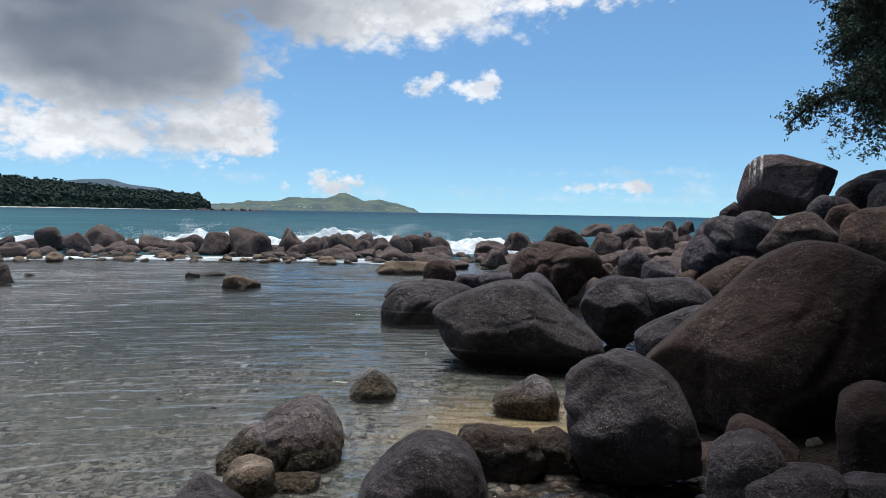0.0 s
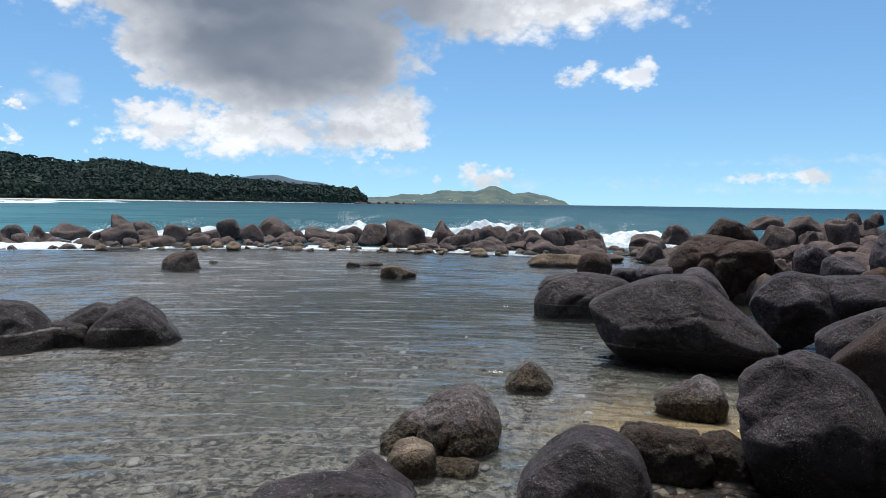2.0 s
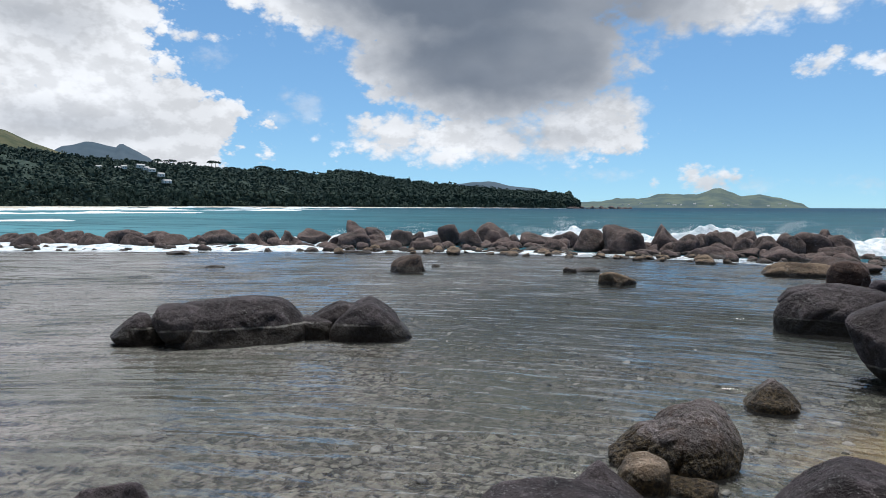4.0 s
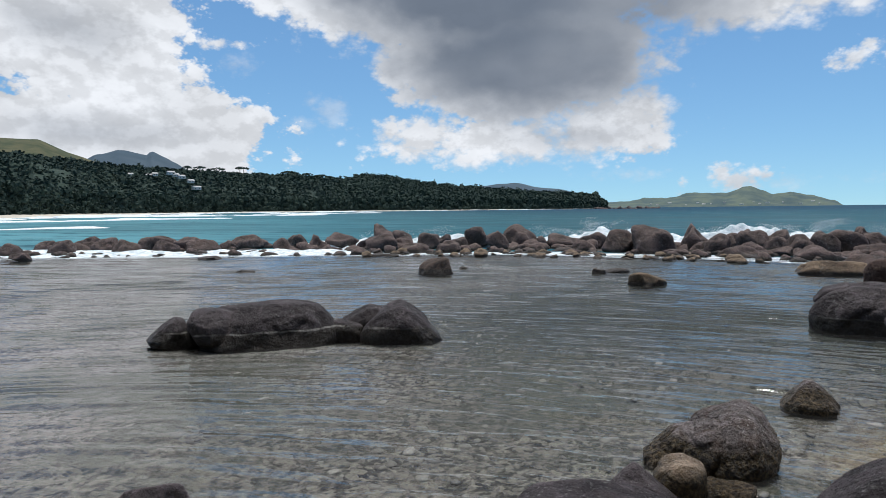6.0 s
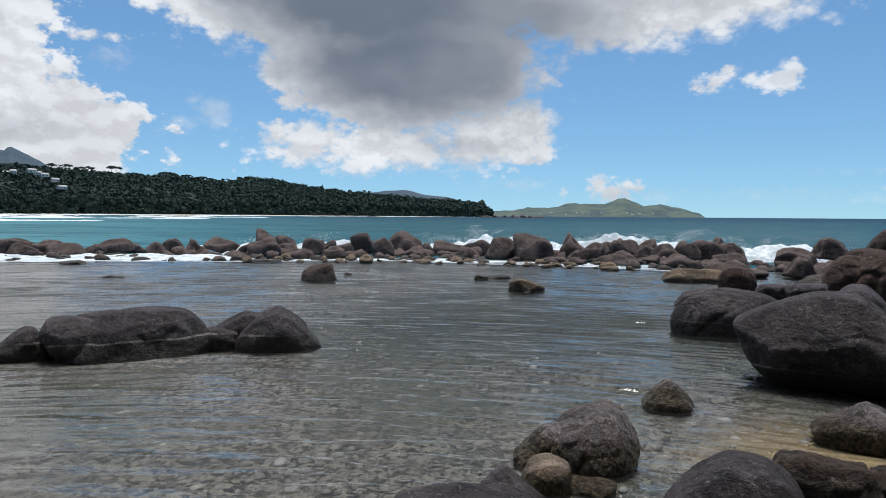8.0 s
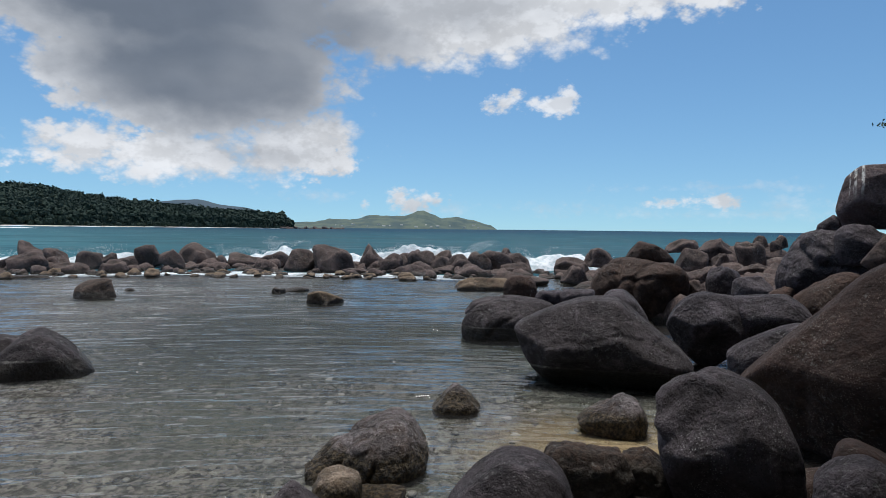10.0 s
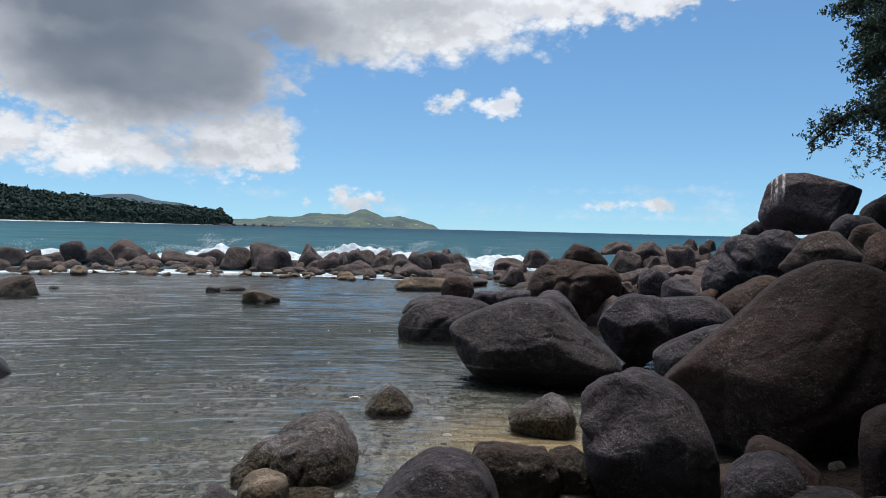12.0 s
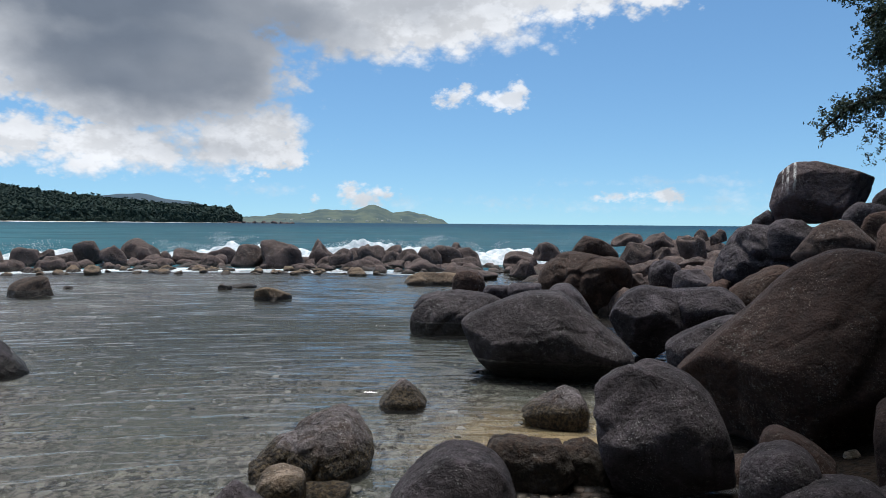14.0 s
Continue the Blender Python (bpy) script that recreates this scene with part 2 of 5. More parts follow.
    if line:
        rim = g.math("MULTIPLY", g.smooth(g.math("ABSOLUTE", g.math("SUBTRACT", z, edge)), 0.018, 0.006), g.smooth(g.noise(at, 14.0, 5.0, 0.7), 0.36, 0.54))
        rim = g.math("MULTIPLY", rim, g.smooth(g.noise(at, 1.3, 3.0), 0.44, 0.56, 0.12, 1.0))
        col = g.mix(g.math("MULTIPLY", rim, line), col, (0.42, 0.40, 0.36))
    if streaks:
        ox, oy, oz = g.split(g.objectspace())
        fall = g.math("MULTIPLY_ADD", g.noise(at, 9.0, 3.0), 0.05, ox)
        runs = None
        for off, wide in ((-0.53, 0.008), (-0.455, 0.018), (-0.35, 0.020)):
            one = g.smooth(g.math("ABSOLUTE", g.math("SUBTRACT", fall, off)), wide * 1.6, wide * 0.5)
            runs = one if runs is None else g.math("MAXIMUM", runs, one)
        broken = g.math("MULTIPLY", g.smooth(g.noise(g.mapping(at, (30, 30, 4)), 1.0, 4.0), 0.38, 0.55), g.smooth(oz, -0.06, 0.24))
        col = g.mix(g.math("MULTIPLY", g.math("MULTIPLY", runs, broken), 0.85), col, (0.75, 0.74, 0.70))
    relief = g.math("ADD", g.math("MULTIPLY_ADD", g.noise(at, 3.2 * fine, 5.0, 0.6), 1.6, mid), g.math("ADD", g.math("MULTIPLY", coarse, 0.35), g.math("MULTIPLY", grain, 0.10)))
    relief = g.math("ADD", relief, g.math("MULTIPLY", blot, 1.1))
    nrm = g.bump(relief, 1.0, 0.050 * rough_bed)
    rough = g.smooth(algae, 0.0, 1.0, 0.85, 0.45)
    g.surface(g.principled(col, rough, nrm, 0.28).outputs[0])
    return m


ROCKS = {
    "dark": rock_material("dark_granite", (0.038, 0.037, 0.038), (0.098, 0.096, 0.097), (0.23, 0.225, 0.225), 1.0, -9.0, (0.060, 0.055, 0.053)),
    "tidal": rock_material("tidal_granite", (0.033, 0.032, 0.032), (0.088, 0.086, 0.083), (0.20, 0.195, 0.19), 1.0, 0.20, (0.054, 0.051, 0.047), line=0.7, weed=(0.050, 0.042, 0.036)),
    "near": rock_material("speckled_granite", (0.040, 0.039, 0.040), (0.108, 0.105, 0.105), (0.38, 0.37, 0.36), 1.3, -9.0, (0.064, 0.061, 0.059)),
    "brown": rock_material("brown_granite", (0.036, 0.024, 0.019), (0.082, 0.056, 0.042), (0.18, 0.14, 0.11), 1.2, -9.0, (0.048, 0.033, 0.026), rough_bed=0.8),
    "umber": rock_material("umber_granite", (0.026, 0.018, 0.015), (0.054, 0.037, 0.030), (0.26, 0.21, 0.18), 1.2, -9.0, (0.056, 0.032, 0.024), rough_bed=0.5),
    "wet": rock_material("algae_granite", (0.10, 0.098, 0.094), (0.26, 0.255, 0.245), (0.62, 0.60, 0.56), 1.0, 0.17, rough_bed=1.6, weed=(0.17, 0.125, 0.066)),
    "black": rock_material("wet_black_granite", (0.026, 0.022, 0.018), (0.070, 0.058, 0.046), (0.15, 0.13, 0.10), 1.2, 0.2),
    "lagoon": rock_material("lagoon_granite", (0.040, 0.033, 0.026), (0.085, 0.070, 0.055), (0.14, 0.12, 0.10), 1.0, 0.12),
    "slab": rock_material("yellow_slab_granite", (0.10, 0.080, 0.050), (0.20, 0.16, 0.10), (0.26, 0.22, 0.15), 1.0, 0.07),
    "barrier": rock_material("barrier_granite", (0.040, 0.033, 0.029), (0.118, 0.095, 0.080), (0.26, 0.22, 0.19), 0.6, 0.12, (0.078, 0.054, 0.040)),
    "pale": rock_material("pale_limestone", (0.30, 0.28, 0.20), (0.42, 0.39, 0.29), (0.5, 0.48, 0.4), 1.0, -9.0, (0.25, 0.22, 0.15), lichen=0.0),
    "capped": rock_material("pale_capped_granite", (0.16, 0.132, 0.092), (0.34, 0.295, 0.215), (0.50, 0.45, 0.36), 1.0, 0.14, (0.22, 0.165, 0.095), weed=(0.17, 0.125, 0.066)),
    "stain": rock_material("stained_granite", (0.090, 0.076, 0.080), (0.165, 0.142, 0.145), (0.28, 0.26, 0.25), 0.8, -9.0, (0.09, 0.06, 0.052), True),
}


def bed_material():
    m, g = material("sand_and_cobble_bed")
    at = g.position()
    x, y, z = g.split(at)
    warp = g.n.new("ShaderNodeTexNoise")
    g.put(warp.inputs["Vector"], at)
    warp.inputs["Scale"].default_value, warp.inputs["Detail"].default_value = 6.0, 4.0
    bent = g.n.new("ShaderNodeVectorMath")
    bent.operation = "MULTIPLY_ADD"
    g.put(bent.inputs[0], warp.outputs["Color"])
    bent.inputs[1].default_value = (0.14, 0.14, 0.0)
    g.put(bent.inputs[2], at)
    pebbly = g.mapping(bent.outputs[0], (1, 1, 0.4))
    x = g.math("ADD", x, g.math("MULTIPLY_ADD", g.noise(at, 1.3, 4.0), 1.0, -0.5))
    stones = g.voronoi(pebbly, 26.0, "F1", "Color")
    cell = g.voronoi(pebbly, 26.0)
    mottle = g.noise(g.mapping(at, (1.0, 0.75, 1)), 11.0, 6.0, 0.72, 0.5)
    tone = g.smooth(g.math("ADD", g.math("MULTIPLY", mottle, 1.0), g.math("MULTIPLY_ADD", g.split(stones)[0], 0.26, -0.13)), 0.34, 0.66)
    sand = g.mix(g.noise(at, 2.2, 6.0, 0.65), (0.085, 0.076, 0.063), (0.21, 0.192, 0.160))
    stone = g.mix(tone, (0.034, 0.031, 0.026), (0.25, 0.230, 0.190))
    col = g.mix(g.smooth(g.noise(at, 0.9, 4.0), 0.34, 0.54, 0.55, 1.0), sand, stone)
    dark_stone = g.math("MULTIPLY", g.smooth(g.noise(at, 5.5, 5.0, 0.65), 0.57, 0.66), g.smooth(g.noise(at, 0.7, 3.0), 0.38, 0.55, 0.2, 1.0))
    col = g.mix(g.math("MULTIPLY", dark_stone, 0.75), col, (0.045, 0.044, 0.034))
    col = g.mix(g.math("MULTIPLY", g.smooth(x, -3.5, -7.5), 0.55), col, g.mix(tone, (0.16, 0.148, 0.140), (0.40, 0.372, 0.355)))
    weed = g.smooth(g.noise(at, 0.42, 5.0, 0.6), 0.40, 0.62, 0.0, 0.80)
    col = g.mix(weed, col, (0.085, 0.090, 0.068))
    col = g.mix(g.math("MULTIPLY", g.math("MULTIPLY", g.smooth(x, -0.6, 0.4), g.smooth(x, 1.7, 1.2)), g.math("MULTIPLY", g.smooth(y, 4.3, 4.9), g.smooth(y, 7.2, 5.6, 0.0, 0.8))), col, g.mix(g.noise(at, 3.0, 5.0), (0.22, 0.155, 0.070), (0.38, 0.28, 0.14)))
    # dimness of deeper water painted into the bed farther out, for ripple contrast
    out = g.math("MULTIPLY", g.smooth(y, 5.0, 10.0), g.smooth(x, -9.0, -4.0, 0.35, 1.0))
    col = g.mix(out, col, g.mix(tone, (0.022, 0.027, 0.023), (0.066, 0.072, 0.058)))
    # shade among the shore boulders, painted as near-black ground
    ground_shade = g.math("MULTIPLY", g.smooth(z, 0.02, 0.10), g.smooth(x, 0.3, 1.2))
    ground_shade = g.math("MAXIMUM", ground_shade, g.smooth(x, 1.3, 1.7))
    ground_shade = g.math("MAXIMUM", ground_shade, g.math("MULTIPLY", g.smooth(x, 0.45, 0.9), g.smooth(y, 5.3, 4.9)))
    col = g.mix(ground_shade, col, g.mix(tone, (0.008, 0.006, 0.005), (0.026, 0.018, 0.012)))
    nrm = g.bump(g.math("ADD", g.smooth(cell, 0.0, 0.6, 1.0, 0.0), g.noise(at, 40.0, 4.0)), 0.6, 0.03)
    g.surface(g.principled(col, 0.85, nrm, 0.2).outputs[0])
    return m


def lagoon_material():
    """Clear shallow water: what lies under it shows through, and the sky shines on its ripples."""
    m, g = material("clear_lagoon_water")
    at = g.position()
    long = g.noise(g.mapping(at, (1.3, 4.6, 1.0), (0, 0, 0.06)), 1.9, 3.0, 0.55, 0.4)
    cross = g.noise(g.mapping(at, (2.2, 4.0, 1.0), (0, 0, -0.30)), 4.5, 2.0, 0.5, 0.3)
    calm = g.smooth(g.noise(at, 0.30, 3.0), 0.32, 0.62, 0.5, 1.0)
    h = g.math("MULTIPLY", g.math("MULTIPLY_ADD", cross, 0.5, long), calm)
    nrm = g.bump(h, 1.0, 0.006)
    clear, shine = g.n.new("ShaderNodeBsdfRefraction"), g.n.new("ShaderNodeBsdfGlossy")
    clear.inputs["Color"].default_value = (0.73, 0.76, 0.80, 1)
    clear.inputs["Roughness"].default_value, clear.inputs["IOR"].default_value = 0.0, 1.33
    g.l.new(nrm, clear.inputs["Normal"])
    shine.inputs["Roughness"].default_value = 0.03
    g.l.new(nrm, shine.inputs["Normal"])
    fresnel = g.n.new("ShaderNodeFresnel")
    fresnel.inputs["IOR"].default_value = 1.33
    g.l.new(nrm, fresnel.inputs["Normal"])
    both = g.n.new("ShaderNodeMixShader")
    g.l.new(fresnel.outputs[0], both.inputs[0])
    murk, body = g.n.new("ShaderNodeBsdfDiffuse"), g.n.new("ShaderNodeMixShader")
    murk.inputs["Color"].default_value = (0.235, 0.237, 0.232, 1)
    body.inputs[0].default_value = 0.04
    g.l.new(nrm, murk.inputs["Normal"])
    g.l.new(clear.outputs[0], body.inputs[1])
    g.l.new(murk.outputs[0], body.inputs[2])
    g.l.new(body.outputs[0], both.inputs[1])
    g.l.new(shine.outputs[0], both.inputs[2])
    g.surface(both.outputs[0])
    return m


def sea_material():
    m, g = material("turquoise_sea_water")
    at = g.position()
    x, y, z = g.split(at)
    far = g.math("SQRT", g.math("ADD", g.math("MULTIPLY", x, x), g.math("MULTIPLY", y, y)))
    bay = g.smooth(g.math("DIVIDE", x, g.math("MAXIMUM", y, 1.0)), -1.7, -0.25, 1.0, 0.0)
    col = g.mix(g.smooth(far, 40.0, 500.0), (0.012, 0.090, 0.118), (0.006, 0.042, 0.082))
    col = g.mix(g.math("MULTIPLY", bay, g.smooth(far, 900.0, 60.0, 0.35, 0.9)), col, (0.105, 0.30, 0.34))
    col = g.mix(g.smooth(g.noise(g.mapping(at, (0.3, 1, 1)), 0.06, 4.0), 0.4, 0.65, 0.0, 0.5), col, (0.016, 0.065, 0.085))
    # dark and pale streaks: broken sky reflection painted into the water colour
    col = g.mix(g.smooth(g.noise(g.mapping(at, (0.25, 1, 1)), 0.45, 5.0, 0.7), 0.50, 0.66, 0.0, 0.65), col, (0.008, 0.045, 0.065))
    col = g.mix(g.smooth(g.noise(g.mapping(at, (0.25, 1, 1)), 0.33, 6.0, 0.7), 0.54, 0.70, 0.0, 0.5), col, (0.13, 0.26, 0.30))
    caps = g.noise(g.mapping(at, (0.35, 1, 1)), 0.55, 6.0, 0.62)
    col = g.mix(g.smooth(caps, 0.735, 0.77), col, (0.75, 0.78, 0.78))
    swell = g.noise(g.mapping(at, (0.5, 1, 1)), 0.30, 6.0, 0.6)
    ripple = g.noise(g.mapping(at, (0.6, 1.4, 1)), 2.2, 4.0, 0.6)
    nrm = g.bump(g.math("ADD", g.math("MULTIPLY", swell, 1.6), g.math("MULTIPLY", ripple, 0.35)), 1.0, 0.55)
    dull, shine, both = g.n.new("ShaderNodeBsdfDiffuse"), g.n.new("ShaderNodeBsdfGlossy"), g.n.new("ShaderNodeMixShader")
    g.put(dull.inputs["Color"], col)
    g.put(dull.inputs["Normal"], nrm)
    shine.inputs["Roughness"].default_value = 0.25
    g.put(shine.inputs["Normal"], nrm)
    both.inputs[0].default_value = 0.11
    g.l.new(dull.outputs[0], both.inputs[1])
    g.l.new(shine.outputs[0], both.inputs[2])
    g.surface(both.outputs[0])
    return m


def foam_material():
    m, g = material("white_sea_foam")
    at = g.position()
    col = g.mix(g.smooth(g.noise(at, 3.5, 6.0, 0.65), 0.38, 0.6), (0.52, 0.60, 0.62), (0.86, 0.88, 0.88))
    g.surface(g.principled(col, 0.9, g.bump(g.noise(at, 9.0, 6.0, 0.7), 0.8, 0.08), 0.1).outputs[0])
    return m


def forest_material(name, a, b, c):
    m, g = material(name)
    at = g.position()
    tone = g.n.new("ShaderNodeNewGeometry").outputs["Random Per Island"]
    col = g.mix(tone, a, b)
    col = g.mix(g.smooth(g.noise(at, 0.03, 4.0), 0.45, 0.65, 0.0, 0.6), col, c)
    col = g.mix(g.smooth(g.noise(at, 0.7, 5.0, 0.7), 0.45, 0.65, 0.0, 0.5), col, (0.012, 0.022, 0.010))
    g.surface(g.principled(col, 0.85, g.bump(g.noise(at, 0.6, 5.0, 0.7), 0.7, 0.8), 0.15).outputs[0])
    return m


def plain_material(name, a, b, scale, rough=0.85, depth=0.02):
    m, g = material(name)
    at = g.position()
    n = g.noise(at, scale, 6.0, 0.65)
    col = g.mix(g.smooth(n, 0.35, 0.65), a, b)
    g.surface(g.principled(col, rough, g.bump(n, 0.6, depth), 0.2).outputs[0])
    return m


BED, LAGOON, SEA, FOAM = bed_material(), lagoon_material(), sea_material(), foam_material()
# greens lifted towards blue: haze over the bay mixed into the leaf colour
FOREST = forest_material("forest_canopy", (0.028, 0.046, 0.038), (0.048, 0.070, 0.052), (0.038, 0.058, 0.050))
# distance haze is painted into these two base colours
HAZED_GREEN = plain_material("haze_tinted_green_hills", (0.062, 0.095, 0.098), (0.125, 0.155, 0.118), 0.012, 0.9, 4.0)
HAZED_BLUE = plain_material("haze_tinted_blue_hills", (0.050, 0.080, 0.105), (0.068, 0.098, 0.122), 0.008, 0.9, 2.0)
GRASS_HILL = plain_material("grassy_hillside", (0.045, 0.062, 0.032), (0.105, 0.100, 0.052), 0.03, 0.9, 1.0)
BEACH = plain_material("pale_beach_sand", (0.50, 0.46, 0.38), (0.62, 0.57, 0.48), 0.2, 0.9, 0.1)
BARK = plain_material("dark_bark", (0.030, 0.024, 0.019), (0.075, 0.060, 0.048), 14.0, 0.9, 0.03)
LEAF = forest_material("needle_foliage", (0.080, 0.112, 0.080), (0.165, 0.200, 0.140), (0.110, 0.145, 0.110))


# ---- shared builders ----
def mesh_object(name, verts, faces, mat, smooth=True):
    me = bpy.data.meshes.new(name)
    me.from_pydata([tuple(v) for v in verts], [], [tuple(f) for f in faces])
    me.materials.append(mat)
    if smooth:
        me.polygons.foreach_set("use_smooth", [True] * len(me.polygons))
    me.update()
    return new(name, me)


def part(name, ob, parent, label=""):
    ob.parent = parent
    ob.name = name
    if label:
        ob["label"] = label
    return ob


def grid_faces(nu, nv):
    return [(a * nv + b, (a + 1) * nv + b, (a + 1) * nv + b + 1, a * nv + b + 1) for a in range(nu - 1) for b in range(nv - 1)]


def step(x, lo, hi):
    s = np.clip((np.asarray(x, float) - lo) / (hi - lo), 0, 1)
    return s * s * (3 - 2 * s)


def waves(p, freq, rng, count=7):
    """Smooth random relief over points p, from a few crossed sine waves."""
    out = np.zeros(len(p))
    for _ in range(count):
        k = rng.normal(size=3)
        k *= freq * rng.uniform(0.6, 1.5) / np.linalg.norm(k)
        out += np.sin(p @ k + rng.uniform(0, 6.28))
    return out / math.sqrt(count)


def fbm(p, freq, seed, octaves=4, rough=0.5):
    """Smooth value noise over points p, about -1 to 1, of several octaves."""
    table = np.random.default_rng(seed).uniform(-1, 1, 4096)
    out, amp = np.zeros(len(p)), 1.0
    for k in range(octaves):
        q = p * freq * 2.03 ** k + 17.3 * (k + 1)
        c = np.floor(q).astype(np.int64)
        f = q - c
        f = f * f * (3 - 2 * f)
        total = 0.0
        for dx in (0, 1):
            for dy in (0, 1):
                for dz in (0, 1):
                    h = ((c[:, 0] + dx) * 73856093 ^ (c[:, 1] + dy) * 19349663 ^ (c[:, 2] + dz) * 83492791) & 4095
                    total = total + table[h] * (f[:, 0] if dx else 1 - f[:, 0]) * (f[:, 1] if dy else 1 - f[:, 1]) * (f[:, 2] if dz else 1 - f[:, 2])
        out += amp * total
        amp *= rough
    return out


SPHERES = {}


def sphere(sub):
    if sub not in SPHERES:
        bm = bmesh.new()
        bmesh.ops.create_icosphere(bm, subdivisions=sub, radius=1)
        SPHERES[sub] = (np.array([v.co[:] for v in bm.verts]), [tuple(v.index for v in f.verts) for f in bm.faces])
        bm.free()
    return SPHERES[sub]


def facing(az, el):
    """Unit vector: azimuth 0 faces the path, 90 to the right of it; elevation in degrees."""
    return np.array([math.sin(radians(az)) * math.cos(radians(el)), -math.cos(radians(az)) * math.cos(radians(el)), math.sin(radians(el))])


def rock_points(seed, sub, box=2.6, cuts=6, lump=0.03, lean=0.0, tilt=0.0, flat=(), groove=(), top=0.0, sharp=14, base=0.5):
    """A boulder in a unit box on z = 0: a block cut by worn facets.
    lean: how far its top sits to the right; tilt: degrees that it rolls to the right; flat: facets as azimuth, elevation, offset;
    groove: cracks as azimuth, elevation, offset, depth; top: how much its top narrows; base: where its foot is cut off."""
    rng = np.random.default_rng(seed)
    d, faces = sphere(sub)
    total = (np.abs(d) ** box).sum(1) ** (sharp / box)
    planes = [(facing(az, el), off, sharp * 1.3) for az, el, off in flat] + [(np.array([0.0, 0.0, -1.0]), base, sharp * 1.3)]
    turn = rng.uniform(0, 360)
    for k in range(cuts):
        planes.append((facing(turn + k * 137.5 + rng.uniform(-30, 30), rng.uniform(-10, 80)), rng.uniform(0.66, 0.98), sharp * rng.uniform(0.8, 2.2)))
    for n, off, hard in planes:
        total = total + np.clip(d @ n / off, 0, None) ** hard
    p = d * (total ** (-1 / sharp))[:, None]
    p[:, 0] *= 1 - top * np.clip(p[:, 2], -1, 1)
    p[:, 1] *= 1 - top * np.clip(p[:, 2], -1, 1)
    p[:, 0] += lean * p[:, 2]
    p = p + d * (lump * waves(p, 2.6, rng) + lump * 0.35 * waves(p, 6.5, rng, 9))[:, None]
    if sub > 3:
        # chipped facets and pitted, weathered skin
        for _ in range(18):
            n = facing(rng.uniform(0, 360), rng.uniform(-20, 80))
            off = (p @ n).max() - rng.uniform(0.015, 0.08)
            p = p - np.outer(np.clip(p @ n - off, 0, None) * 0.9, n)
        worn = 0.5 * waves(p, 8.0, rng, 9) + 0.35 * waves(p, 14.0, rng, 11) + 0.22 * waves(p, 31.0, rng, 11)
        p = p + d * (0.016 * worn - 0.020 * np.clip(0.35 - np.abs(waves(p, 4.0, rng, 6)), 0, 1))[:, None]
    p = p + d * (0.05 * fbm(p, 2.4, seed, 4, 0.5) - 0.035 * np.clip(0.12 - np.abs(fbm(p, 1.7, seed + 1, 2)), 0, 1) / 0.12)[:, None]
    for az, el, off, deep in groove:
        w = p @ facing(az, el) - off + 0.05 * waves(p, 5.0, rng)
        p = p - d * (deep * np.exp(-((w / 0.04) ** 2)))[:, None]
    c, s = math.cos(radians(tilt)), math.sin(radians(tilt))
    p = np.stack([c * p[:, 0] + s * p[:, 2], p[:, 1], -s * p[:, 0] + c * p[:, 2]], 1)
    lo, hi = p.min(0), p.max(0)
    p = (p - lo) / (hi - lo) - np.array([0.5, 0.5, 0.0])
    return p, faces


LABELS = {
    "tidal": ("grey granite boulder with a barnacle line in the lagoon", "boulder", "boulders in the lagoon"),
    "dark": ("dark grey weathered granite boulder on the shore", "boulder", "boulders on the shore"),
    "near": ("speckled grey granite boulder at the water's edge", "boulder", "boulders on the shore"),
    "brown": ("rust-brown rounded granite boulder on the shore", "boulder", "boulders on the shore"),
    "umber": ("very dark umber granite boulder on the shore", "boulder", "boulders on the shore"),
    "wet": ("low algae-covered granite rock in shallow water", "rock", "rocks in the shallows"),
    "black": ("wet black granite block at the water's edge", "rock", "rocks in the shallows"),
    "lagoon": ("dark wet rock standing out of the lagoon", "rock", "rocks in the lagoon"),
    "slab": ("low yellowish granite slab in the lagoon", "rock", "rocks in the lagoon"),
    "barrier": ("brown rounded granite rock of the sea barrier", "rock", "rocks of the barrier"),
    "pale": ("small pale yellow stone", "stone", "pale stones"),
    "capped": ("rounded stone with a pale top and brown algae below", "rock", "rocks in the shallows"),
    "stain": ("large granite block streaked white with bird droppings", "boulder", "boulders on the shore"),
}
rocks_made = [0]


def rock(x, y, z, w, d, h, yaw, style="barrier", sub=3, label="", **shape):
    """One boulder: the middle of its foot, its width, depth and height, and its turn."""
    rocks_made[0] += 1
    seed = shape.pop("seed", rocks_made[0] * 7 + 3)
    if style == "barrier" and "box" not in shape:
        shape.update(box=2.7 + (seed % 5) * 0.6, cuts=7 + seed % 6, tilt=(seed * 29) % 41 - 20, top=0.05 * (seed % 4) - 0.08, lean=((seed * 13) % 9 - 4) * 0.06, sharp=22 + seed % 16, lump=0.035, base=0.28)
    p, faces = rock_points(seed, sub, **shape)
    name = "boulder" if LABELS[style][1] == "boulder" else "barrier_rock" if style == "barrier" else "shore_rock"
    ob = mesh_object(name, p * np.array([w, d, h]), faces, ROCKS[style])
    ob.matrix_world = pose(x, y, z, 0, 0, yaw)
    text, kind, group = LABELS[style]
    return tagged(ob, label or text, kind, group)


